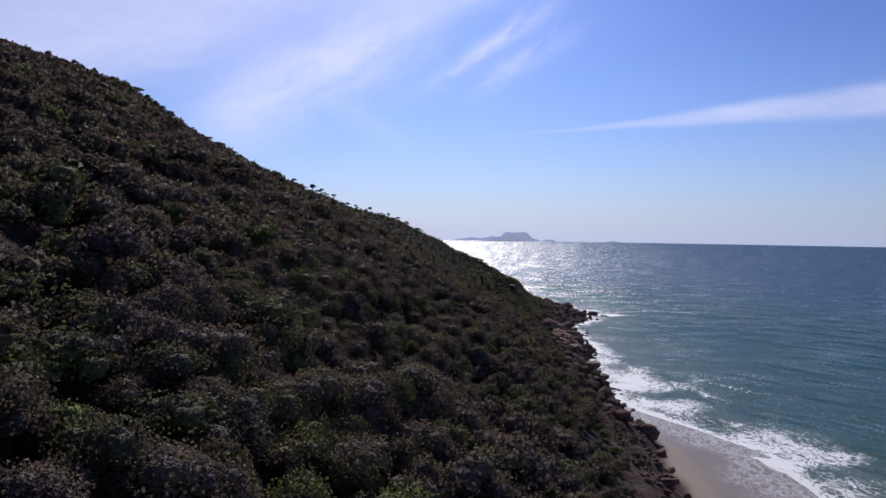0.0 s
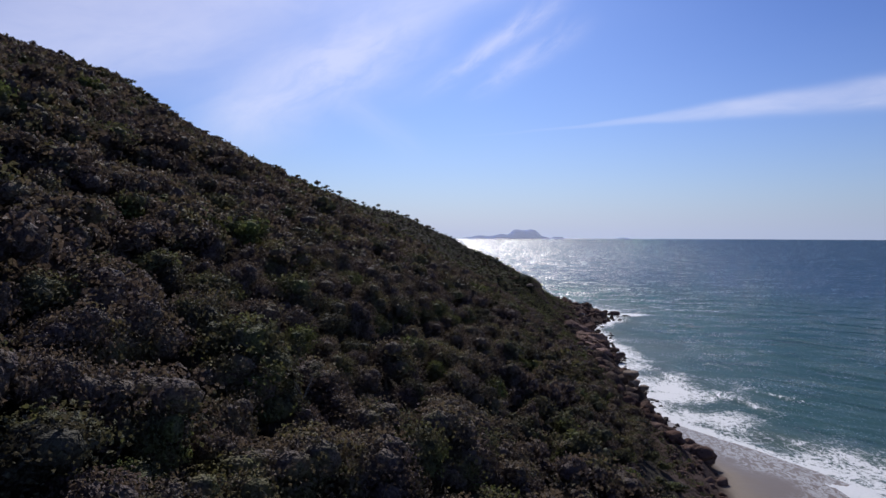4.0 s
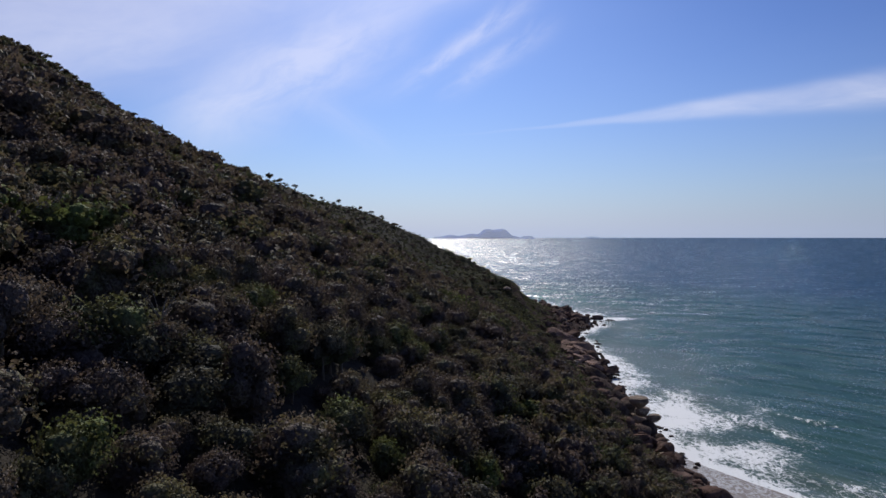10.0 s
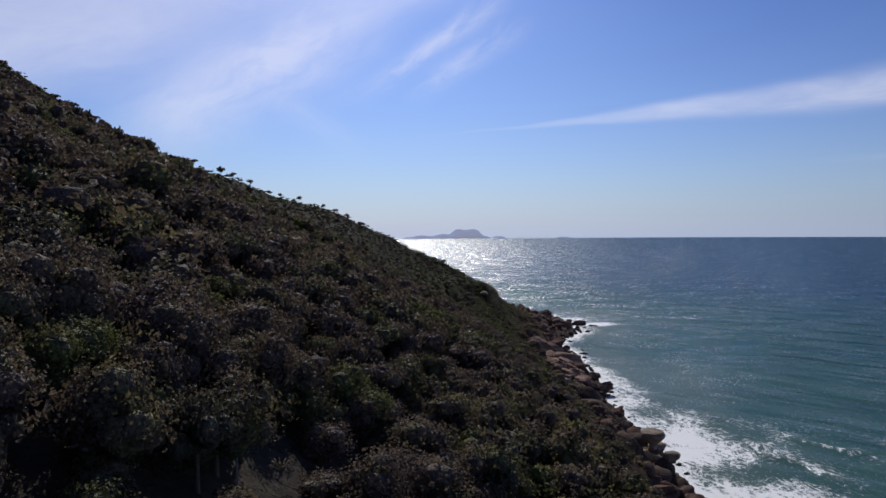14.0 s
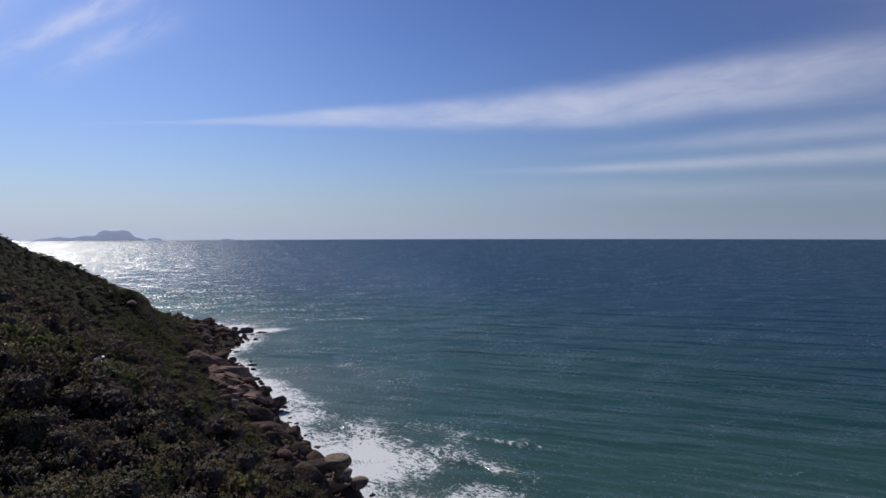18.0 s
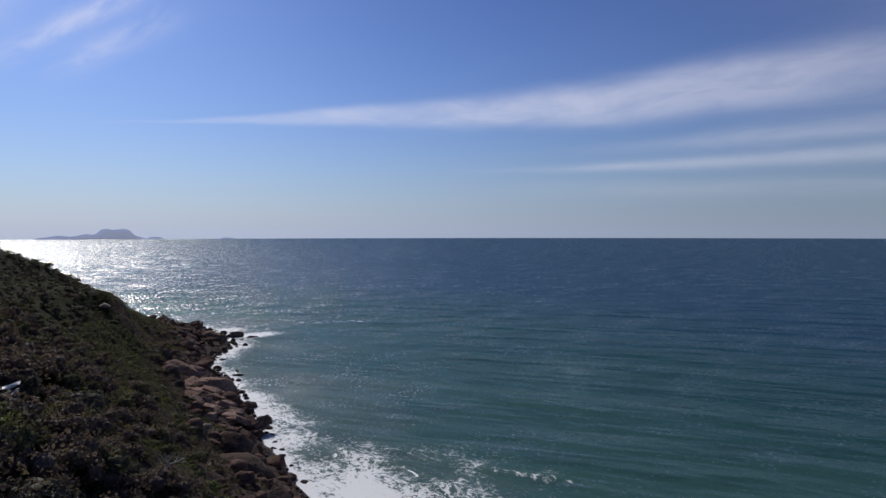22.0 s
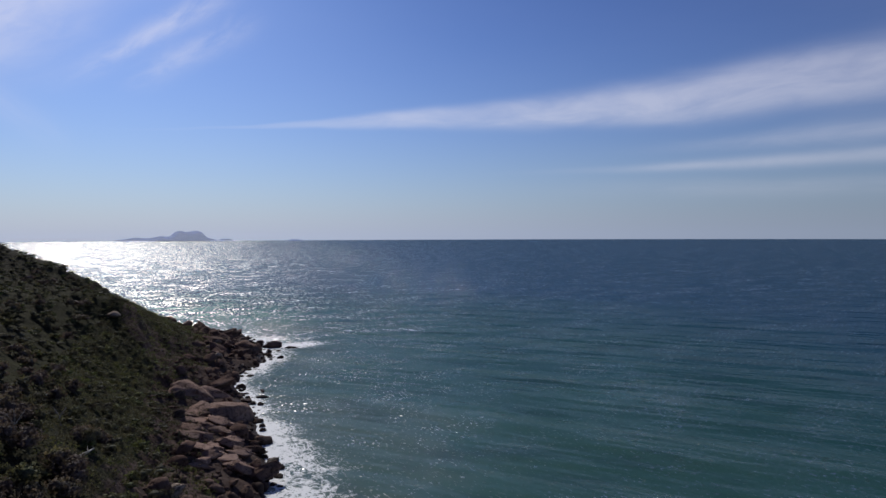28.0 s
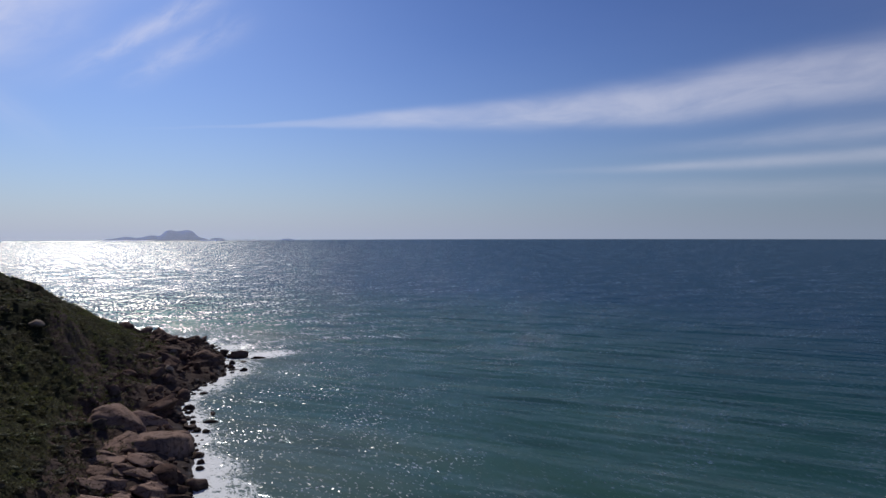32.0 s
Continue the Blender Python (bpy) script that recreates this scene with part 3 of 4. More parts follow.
    # the swash around the outer rocks, and drifting lines of foam farther out
    for fx, fy, rx, ry, turn, power in ((97, 402, 17, 9, .1, .75), (92, 422, 12, 12, 0, .6), (127, 443, 8, .9, -.78, .62), (146, 424, 8, 1.0, -.75, .66), (155, 419, 12, 1.0, -1.15, .60), (112, 428, 12, 1.0, -.1, .5)):
        c, s = math.cos(turn), math.sin(turn)
        qx, qy = (x - fx) * c + (y - fy) * s, (y - fy) * c - (x - fx) * s + 1.2 * fbm(x, y, 9, 2, 97)
        foam = np.maximum(foam, power * np.exp(-(qx / rx) ** 2 - (qy / ry) ** 2))
    foam = np.maximum(foam * (off > -6), crest)
    me = raw_mesh("sea", np.stack([x, y, z], -1).reshape(-1, 3), grid_faces(*x.shape), water_material(), True)
    field(me, "offshore", np.clip(off / 260, 0, 1))
    field(me, "foam", np.clip(foam, 0, 1))
    tagged(new("sea", me), "blue-green sea with white surf along the rocks", "sea", kind="structure")


def make_island(name, x0, x1, y, peaks, label):
    """Far hills: a ridge whose outline is a sum of soft humps (place along it 0 to 1, height, half width)."""
    u = np.linspace(0, 1, 140)
    v = np.linspace(-1, 1, 25)
    uu, vv = np.meshgrid(u, v)
    top = sum(h * np.exp(-np.abs((uu - c) / w) ** p) for c, h, w, p in peaks)
    top = top * (1 + .05 * soft_noise(uu * 16, vv * 2, 3)) * np.clip(uu * 30, 0, 1) * np.clip((1 - uu) * 30, 0, 1)
    z = -2 + (top + 2) * np.clip(1 - vv ** 4, 0, 1)
    x = x0 + uu * (x1 - x0)
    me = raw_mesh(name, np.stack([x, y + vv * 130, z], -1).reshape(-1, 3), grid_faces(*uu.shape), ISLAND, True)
    tagged(new(name, me), label, "island", kind="structure")


make_ground()
make_sea()
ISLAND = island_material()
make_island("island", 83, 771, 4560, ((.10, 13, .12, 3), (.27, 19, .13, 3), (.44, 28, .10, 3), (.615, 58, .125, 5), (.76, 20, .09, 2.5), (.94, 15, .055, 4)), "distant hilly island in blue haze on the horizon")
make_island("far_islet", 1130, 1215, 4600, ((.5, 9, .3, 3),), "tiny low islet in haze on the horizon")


# ---- plants ----
LOGS = ((29.3, 198.4), (32.3, 238.3), (20.5, 222.0))
PLANTS = np.random.RandomState(7)


def cube_ball(cuts):
    """A unit ball of loose four-sided faces."""
    g = np.linspace(-1, 1, cuts + 1)
    quads = []
    for i in range(cuts):
        for j in range(cuts):
            a, b, c, d = (g[i], g[j]), (g[i + 1], g[j]), (g[i + 1], g[j + 1]), (g[i], g[j + 1])
            for k in range(6):
                face = [np.roll((p[0], p[1], 1.0 if k < 3 else -1.0), k % 3) for p in ((a, b, c, d) if k < 3 else (d, c, b, a))]
                quads.append(face)
    q = np.array(quads).reshape(-1, 3)
    return q / np.linalg.norm(q, axis=1)[:, None]


def crown(leaves, size, clumps, wide, tall, seed, cores=4, cuts=2):
    """Corners of loose folded leaves that lie over a handful of rounded clumps; the crown is 2 * wide across, its foot at 0."""
    rs = np.random.RandomState(seed)
    ang = rs.rand(clumps) * 6.283
    rad = np.sqrt(rs.rand(clumps)) * wide * .62
    cen = np.stack([np.cos(ang) * rad, np.sin(ang) * rad, tall * (.30 + .36 * rs.rand(clumps)) * (1.1 - .4 * rad / wide)], -1)
    size_c = wide * (.36 + .26 * rs.rand(clumps))
    cen[0] = (0, 0, tall * .55)
    size_c[0] = wide * .62
    pick = rs.choice(clumps, leaves, p=size_c ** 2 / (size_c ** 2).sum())
    way = rs.randn(leaves, 3)
    way[:, 2] = np.abs(way[:, 2]) * 1.05 - .38
    way /= np.linalg.norm(way, axis=1)[:, None]
    pos = cen[pick] + way * (size_c[pick] * (.58 + .40 * rs.rand(leaves)))[:, None] * np.array([1, 1, .85])
    pos[:, 2] = np.maximum(pos[:, 2], .05 * tall)
    nor = way + .7 * rs.randn(leaves, 3)
    nor /= np.linalg.norm(nor, axis=1)[:, None]
    a = np.cross(nor, rs.randn(leaves, 3))
    a /= np.linalg.norm(a, axis=1)[:, None]
    b = np.cross(nor, a)
    s = (size * (.6 + .8 * rs.rand(leaves)))[:, None]
    droop = nor * s * .22
    soft = way + .16 * nor
    soft /= np.linalg.norm(soft, axis=1)[:, None]
    pts = np.stack([pos - a * s * .5 - droop, pos - b * s * .34, pos + a * s * .5 - droop, pos + b * s * .34], 1).reshape(-1, 3)
    out = [np.concatenate([pts, np.repeat(soft, 4, 0)], 1)]
    ball = cube_ball(cuts)
    for k in np.argsort(-size_c)[:cores]:
        lump = ball * (size_c[k] * .52 * (1 + .18 * np.sin(ball[:, :1] * 5 + k) * np.cos(ball[:, 1:2] * 4 + 2 * k))) * np.array([1, 1, .85]) + cen[k]
        out.append(np.concatenate([lump, ball], 1))
    return np.concatenate(out)


def tuft(blades, size, wide, tall, seed):
    """A crown of long narrow arching leaves, as on palms and bromeliads."""
    rs = np.random.RandomState(seed)
    ang = rs.rand(blades) * 6.283
    lift = .2 + rs.rand(blades) * 1.0
    out = np.stack([np.cos(ang) * np.cos(lift), np.sin(ang) * np.cos(lift), np.sin(lift)], -1)
    side = np.stack([-np.sin(ang), np.cos(ang), ang * 0], -1) * size
    root = np.array([0, 0, tall * .55])
    tip = root + out * wide * (.7 + .5 * rs.rand(blades))[:, None]
    mid = root + out * wide * .55 + np.array([0, 0, .18 * wide])
    pts = np.stack([np.broadcast_to(root, mid.shape), mid - side, tip, mid + side], 1).reshape(-1, 3)
    return np.concatenate([pts, np.repeat(out * .6 + np.array([0, 0, .8]), 4, 0)], 1)


def stamp(variants, places):
    """All plants in one array of corners: places hold x, y, z, width, height, turn."""
    which = PLANTS.randint(0, len(variants), len(places))
    out = []
    for k, v in enumerate(variants):
        p = places[which == k]
        if len(p):
            c, s = np.cos(p[:, 5])[:, None], np.sin(p[:, 5])[:, None]
            x = (v[None, :, 0] * c - v[None, :, 1] * s) * p[:, 3:4] + p[:, 0:1]
            y = (v[None, :, 0] * s + v[None, :, 1] * c) * p[:, 3:4] + p[:, 1:2]
            z = v[None, :, 2] * p[:, 4:5] + p[:, 2:3]
            nx, ny = v[None, :, 3] * c - v[None, :, 4] * s, v[None, :, 3] * s + v[None, :, 4] * c
            out.append(np.stack([x, y, z, nx, ny, np.broadcast_to(v[None, :, 5], nx.shape)], -1).reshape(-1, 6))
    return np.concatenate(out)


def leaf_faces(count):
    return np.arange(count).reshape(-1, 4)


def leaf_mesh(name, verts, mat):
    me = raw_mesh(name, verts[:, :3], leaf_faces(len(verts)), mat)
    rounded(me, verts[:, 3:])
    return me


def mass(name, variants, places, mat, label, category):
    """One mass of plants that nobody could count."""
    if len(places):
        verts = stamp(variants, places)
        tagged(new(name, leaf_mesh(name, verts, mat)), label, category, kind="stuff")


def scatter(cell, x0, x1, y0, y1, seed):
    rs = np.random.RandomState(seed)
    gx, gy = np.meshgrid(np.arange(x0, x1, cell), np.arange(y0, y1, cell))
    gx = gx.ravel() + (rs.rand(gx.size) - .5) * cell * 1.1
    gy = gy.ravel() + (rs.rand(gy.size) - .5) * cell * 1.1
    return gx, gy, rs


def from_way(x, y, z):
    """How near a tree comes into view from a line of stations that runs along the hill, looking north."""
    best = np.full(x.shape, 400.0)
    for ax, ay in [(0, k) for k in range(0, 92, 6)] + [(8, 105), (18, 120), (30, 138), (42, 154)]:
        dx, dy = x - ax, y - ay
        shown = (dy > 4) & (dx > -.72 * dy - 3) & (46 - z < .44 * dy + 3)
        best = np.where(shown, np.minimum(best, np.sqrt(dx * dx + dy * dy + (46 - z) ** 2)), best)
    return best


def plant_places(cell, seed):
    """Places for trees: x, y, z, width, height, turn, with distance inland, belt and distance from the way."""
    x, y, rs = scatter(cell, -290, 84, -14, 452, seed)
    z, d = ground_height(x, y)
    w = shore(x, y)[1]
    seen = (x > -.72 * y - 22) & (d > w - .5 + 4.5 * np.clip((218 - y) / 25, 0, 1) + 3 * fbm(x, y, 9, 2, 41)) & (y - .35 * x < 470)
    for lx, ly in LOGS + ((37.0, 346.6),):
        seen &= (np.hypot(x - lx, (y - ly) * .8) > 2.6) & ~((np.abs(x - lx) < 2) & (y < ly) & (y > ly - 6))
    seen &= ((x - 45) / 5) ** 2 + ((y - 349) / 14) ** 2 > 1
    seen &= ~((x > 38.5) & (y > 176) & (y < 209))
    seen &= ~((np.abs(x - 13.9) < 2.3) & (y > 194) & (y < 208.5))
    x, y, z, d, w = x[seen], y[seen], z[seen], d[seen], w[seen]
    low = np.clip((y - 215) / 110, 0, 1) * .62 + np.clip(1 - (d - w) / 22, 0, 1) * .55
    low = np.clip(low, 0, .82)
    stand = .95 + .42 * fbm(x, y, 26, 3, 51) + .3 * rs.randn(len(x)).clip(-1.5, 2.2)
    size = np.clip(stand * (1 - low), .24, 1.9)
    out = np.stack([x, y, z - .15, np.maximum(size, .66) * (1.0 + .25 * rs.randn(len(x)).clip(-1, 1)).clip(.7, 1.4), size, rs.rand(len(x)) * 6.283], -1)
    return out, d, w, from_way(x, y, z + 3 * size)


def make_trunk(height, seed):
    """A tapered trunk that forks into limbs."""
    bm = bmesh.new()
    rs = random.Random(seed)

    def limb(a, b, ra, rb):
        axis = (b - a)
        turn = axis.to_track_quat("Z", "Y").to_matrix().to_4x4()
        made = bmesh.ops.create_cone(bm, cap_ends=True, segments=7, radius1=ra, radius2=rb, depth=axis.length)
        bmesh.ops.transform(bm, matrix=Matrix.Translation((a + b) / 2) @ turn, verts=made["verts"])

    foot, fork = Vector((0, 0, -.4)), Vector((rs.uniform(-.2, .2), rs.uniform(-.2, .2), height * .45))
    limb(foot, fork, .14, .09)
    for k in range(4):
        a = k * 1.57 + rs.random()
        end = fork + Vector((math.cos(a) * height * .28, math.sin(a) * height * .28, height * .38))
        limb(fork, end, .07, .025)
    return bm


def tree_thing(seed, leaves, mat, label, category="tree"):
    """A low tree: trunk and crown under one empty at the foot; about 3.6 m wide and 4 m high."""
    base = tagged(new("low_tree"), label, category, "low trees on the hillside")
    part("trunk", make_trunk(3.2, seed), BARK, base)
    verts = crown(leaves, .205, 16, 2.75, 5.0, seed, 12, 2)
    ob = new("crown", leaf_mesh("crown", verts, mat))
    ob.parent = base
    return base


def make_forest():
    spots, d, w, far = plant_places(3.35, 101)
    # nearest trees stand singly
    close = np.argsort(np.where(spots[:, 4] > .45, far, 1e9))[:215]
    single = np.zeros(len(spots), bool)
    single[close] = True
    kinds = [tree_thing(900 + k, 2350, (LEAVES, LEAVES, SCRUB, LEAVES, SCRUB, SILVER)[k], lab) for k, lab in enumerate((
        "low tree with a dense dark green crown on the slope", "wide low tree with clumped dark green leaves", "rounded olive-green tree among darker ones on the slope",
        "low tree with a ragged dark crown in the closed forest", "yellow-green bushy tree on the hillside", "low tree with grey silvery leaves among dark ones"))]
    order = np.where(single)[0]
    for j, i in enumerate(order):
        x, y, z, wide, tall, turn = spots[i]
        k = PLANTS.choice(6, p=(.24, .22, .16, .22, .11, .05))
        m = Matrix.LocRotScale((x, y, z), Euler((0, 0, turn)), (wide * .98, wide * .98, tall))
        made = copy_thing(kinds[k], Matrix())
        made.matrix_basis = m
    for base in kinds:
        for ob in (*base.children_recursive, base):
            bpy.data.objects.remove(ob)
    olive = PLANTS.rand(len(spots)) < .24
    silver = PLANTS.rand(len(spots)) < .035
    low = spots[:, 4] < .5
    for lo, hi, leaves, size, clumps, cores in ((0, 48, 1050, .29, 14, 9), (48, 95, 430, .44, 12, 5), (95, 175, 135, .74, 10, 4)):
        zone = (far >= lo) & (far < hi) & ~single
        shapes = [crown(leaves, size, clumps, 2.75, 5.0, 200 + k + int(lo), cores, 2) for k in range(7)]
        mass("forest_canopy", shapes, spots[zone & ~olive & ~silver & ~low], LEAVES, "closed canopy of low dark green forest trees", "forest")
        mass("olive_canopy", shapes, spots[zone & olive & ~silver & ~low], SCRUB, "olive-green bushes scattered through the forest", "forest")
        mass("silvery_canopy", shapes, spots[zone & silver & ~low], SILVER, "grey-leaved trees scattered through the forest", "forest")
        mass("low_scrub", [crown(leaves // 2, size * 1.2, 7, 2.5, 4.4, 250 + k + int(lo), 4, 2) for k in range(6)], spots[zone & low], SCRUB, "low olive-green scrub above the rocks", "scrub")
    spots, d, w, far = plant_places(3.5, 102)
    coarse = [crown(60, 1.0, 7, 2.65, 4.8, 400 + k, 3, 2) for k in range(6)]
    low = spots[:, 4] < .5
    mass("ridge_forest", coarse, spots[(far >= 175) & (~low | (spots[:, 1] < 200))], LEAVES, "dark forest up to the ridge of the hill", "forest")
    spots, d, w, far = plant_places(2.55, 103)
    bush = [crown(22, .70, 5, 2.7, 3.0, 500 + k, 1, 2) for k in range(6)]
    mass("headland_scrub", bush, spots[(far >= 175) & (spots[:, 4] < .55) & (spots[:, 1] > 200)], SCRUB, "low windswept scrub on the headland", "scrub")
    # the slope above and behind, out of sight of most of the way
    x, y, rs = scatter(6.5, -230, 30, -70, 330, 106)
    z, d = ground_height(x, y)
    w = shore(x, y)[1]
    ok = (d > w + 3) & ((x < -.72 * y - 20) | (y < -12))
    size = 1.1 + .5 * rs.rand(len(x))
    behind = np.stack([x, y, z - .2, size * 1.45, size, rs.rand(len(x)) * 6.283], -1)[ok]
    mass("outer_forest", [crown(40, .9, 7, 2.5, 4.6, 450 + k, 4, 2) for k in range(5)], behind, LEAVES, "dark forest on the slope beside the way", "forest")
    # long-leaved rosettes that stick out of the canopy
    spots, d, w, far = plant_places(6.5, 104)
    spots[:, 2] += 1.5 * spots[:, 4]
    blades = [tuft(30, .045, 1.1, 2.6, 600 + k) for k in range(4)]
    mass("palm_rosettes", blades, spots[(far < 90) & (PLANTS.rand(len(spots)) < .3)], LEAVES, "long-leaved rosettes standing out of the canopy", "palm")
    # grass and herbs above the rock belt
    x, y, rs = scatter(1.3, 5, 84, 120, 450, 105)
    z, d = ground_height(x, y)
    w = shore(x, y)[1]
    ok = (d > w - 6.5 + 5 * np.clip((218 - y) / 25, 0, 1) + 4.5 * fbm(x, y, 8, 2, 61)) & (d < w + 20)
    size = .35 + .35 * rs.rand(len(x))
    p = np.stack([x, y, z - .05, size, size * .9, rs.rand(len(x)) * 6.283], -1)[ok]
    herb = [crown(16, .55, 3, 1.6, 1.9, 700 + k, 0, 1) for k in range(6)]
    mass("grass_and_herbs", herb, p, SCRUB, "grass and herbs along the upper edge of the rocks", "grass")


# ---- rocks ----


def rock_mesh(name, seed, fine, mat, flat=.7, block=.5):
    """A weathered boulder about 2 m across: a ball cut by joint planes, rounded and roughened."""
    rs = np.random.RandomState(seed)
    bm = bmesh.new()
    bmesh.ops.create_icosphere(bm, subdivisions=fine, radius=1.0)
    cuts = []
    for _ in range(16):
        nrm = rs.randn(3)
        nrm[2] *= .6
        cuts.append((Vector(nrm).normalized(), rs.uniform(.34, .66)))
    off = Vector(rs.rand(3) * 50)
    grow = rs.uniform(2.5, 4.5)
    for v in bm.verts:
        p = v.co.copy()
        for nrm, far in cuts:
            over = p.dot(nrm) - far
            if over > 0:
                p -= nrm * over * block
        groove = max(0.0, .10 - abs(noise.noise(p * 1.2 + off * 1.7))) / .10
        p *= 1.2 - .10 * groove + .10 * noise.noise(p * 1.3 + off) + .06 * noise.noise(p * 3.3 + off) + .03 * noise.noise(p * 8 + off)
        ledge = 1 + .07 * block * math.sin(p.z * grow * 2.2 + p.x * .8 + off.x)
        v.co = Vector((p.x * ledge, p.y * ledge, p.z * flat))
    for f in bm.faces:
        f.smooth = True
    me = bpy.data.meshes.new(name)
    bm.to_mesh(me)
    bm.free()
    me.materials.append(mat)
    return me


ROCKS = [rock_mesh("boulder", 40 + k, 4, ROCK, (.62, .75, .55, .8, .68, .5, .72, .6)[k], (.95, 1, 1, .8, 1, 1, .9, 1)[k]) for k in range(8)]
SMALL = [rock_mesh("boulder", 140 + k, 3, ROCK, (.62, .75, .55, .8, .68, .5, .72, .6)[k], (.8, .95, .9, .6, 1, .9, .7, .95)[k]) for k in range(8)]
SLABS = [rock_mesh("rock_slab", 90 + k, 4, SLAB_ROCK, (.55, .7, .45)[k], (.7, .6, .9)[k]) for k in range(3)]
PLATES = [rock_mesh("rock_plate", 95 + k, 3, SLAB_ROCK, (.34, .42, .3, .38)[k], 1) for k in range(4)]
DARKS = [rock_mesh("boulder", 60 + k, 3, DARK_ROCK, .75, .7) for k in range(3)]
PALES = [rock_mesh("boulder", 70 + k, 3, PALE_ROCK, .6, .6) for k in range(3)]


def flat_top(name, mat):
    """A boulder with a level top, a rounded rim and an undercut foot."""
    bm = bmesh.new()
    bmesh.ops.create_icosphere(bm, subdivisions=4, radius=1.0)
    for v in bm.verts:
        p = v.co.copy()
        r = math.hypot(p.x, p.y)
        z = min(p.z, .42 + .05 * p.x) if p.z > 0 else p.z
        pull = 1.0 if z > -.1 else 1 - .45 * min(1, (-.1 - z) / .7)
        wob = 1 + .10 * noise.noise(p * 1.4) + .04 * noise.noise(p * 4)
        v.co = Vector((p.x * pull * wob, p.y * pull * wob, z * wob))
    for f in bm.faces:
        f.smooth = True
    me = bpy.data.meshes.new(name)
    bm.to_mesh(me)
    bm.free()
    me.materials.append(mat)
    return me


def boulder(me, x, y, z, sx, sy, sz, turn=0.0, tip=(0, 0), label="rounded brown granite boulder on the rocky shore", name="boulder"):
    ob = new(name, me)
    ob.matrix_basis = Matrix.LocRotScale((x, y, z), Euler((tip[0], tip[1], turn)), (sx, sy, sz))
    return tagged(ob, label, "boulder", "shoreline boulders")


def place_rocks():
    rs = np.random.RandomState(21)
    # the marked ones first: x, y, height of the middle, half sizes, turn
    boulder(flat_top("perched_boulder", PALE_ROCK), 43.5, 187.3, 11.0, 2.05, 1.95, 1.7, .4, label="pale flat-topped boulder perched on dark rocks", name="perched_boulder")
    for x, y, z, sx, sy, sz, turn in ((43.9, 187.7, 8.9, 1.9, 1.8, 1.7, 1.0), (45.9, 186.1, 7.9, 1.5, 1.5, 1.5, .3)):
        boulder(PALES[1], x, y, z, sx, sy, sz, turn, label="pale rounded boulder under the perched one")
    for x, y, z, sx, sy, sz, turn in ((39.5, 187, 7.6, 4.2, 5.0, 4.2, .2), (41.5, 195, 7.0, 4.4, 5.5, 3.8, .9), (43.5, 204, 5.8, 4.2, 5.0, 4.4, 2.0), (40.5, 178.5, 7.0, 3.5, 3.2, 3.0, 1.2), (45.5, 187.5, 4.4, 3.2, 3.6, 3.6, .5), (45.0, 178.5, 4.0, 2.6, 3.0, 3.2, .1), (45.5, 226, 5.5, 4.6, 6.0, 4.0, .1), (47.5, 237, 5.0, 4.4, 5.5, 3.8, .4)):
        boulder(DARKS[rs.randint(3)], x, y, z, sx, sy, sz, turn, (rs.uniform(-.3, .3), rs.uniform(-.3, .3)), label="large dark rock face above the shore", name="rock_outcrop")
    for x, y, z, sx, sy, sz, turn in ((58.5, 289, 1.8, 4.2, 4.0, 3.0, 1.0), (57.0, 262, 2.2, 4.0, 5.0, 3.0, .7),
                                      (60.0, 330, 4.0, 4.6, 6.5, 3.2, .4), (76, 384, 2.6, 6.5, 6.0, 3.6, .2), (79, 398, 2.4, 6.0, 7.0, 3.6, .9), (76, 414, 3.0, 6.5, 7.5, 4.0, .1), (79, 428, 2.2, 5.5, 6.0, 3.4, .6), (70, 394, 5.0, 6.0, 7.0, 3.6, 1.3), (68, 376, 4.0, 5.5, 5.0, 3.4, .4), (70, 438, 4.0, 6.0, 6.0, 4.0, .2)):
        boulder(ROCKS[rs.randint(8)], x + rs.uniform(-2, 2), y + rs.uniform(-3, 3), z - .6, sx * rs.uniform(.75, 1.1), sy * rs.uniform(.75, 1.15), sz, rs.uniform(0, 6.28), (rs.uniform(-.25, .25), rs.uniform(0, .35)), label="broad smooth slab of pinkish granite by the water", name="rock_slab")
    # the broad pale slabs that slope into the water, and the plates beside them
    for k, (x, y, z, sx, sy, sz, turn, tx, ty) in enumerate(((52.8, 313.5, 4.6, 7.6, 10.5, 5.4, .15, .05, .30), (59.4, 303.5, 1.6, 6.0, 8.4, 5.2, -.1, .10, .22), (57.6, 319.0, 2.4, 6.4, 7.2, 4.4, .5, -.05, .25), (53.0, 301.0, 3.6, 5.6, 7.0, 4.4, -.4, .12, .20), (62.4, 312.0, .4, 4.2, 6.4, 3.2, .2, 0, .15))):
        boulder(SLABS[(0, 1, 0, 2, 1)[k]], x, y, z, sx, sy, sz, turn, (tx, ty), label="broad smooth slab of pale pink granite by the water", name="rock_slab")
    for k in range(34):
        y = 262 + 31 * (k % 17) / 17 + rs.uniform(-.8, .8)
        x = float(np.interp(y, (255, 275, 296), (50.5, 53.0, 54.5))) + (-3.2 if k < 17 else 2.2) + rs.uniform(-2.0, 2.0)
        z = float(ground_height(np.array([x]), np.array([y]))[0][0])
        size = rs.uniform(1.9, 3.3)
        boulder(PLATES[k % 4], x, y, z + .55, size * 1.25, size * .85, size * .95, rs.uniform(-.6, .5), (rs.uniform(-.2, .2), rs.uniform(0, .35)), label="flat tilted plate of pale pink granite", name="rock_plate")
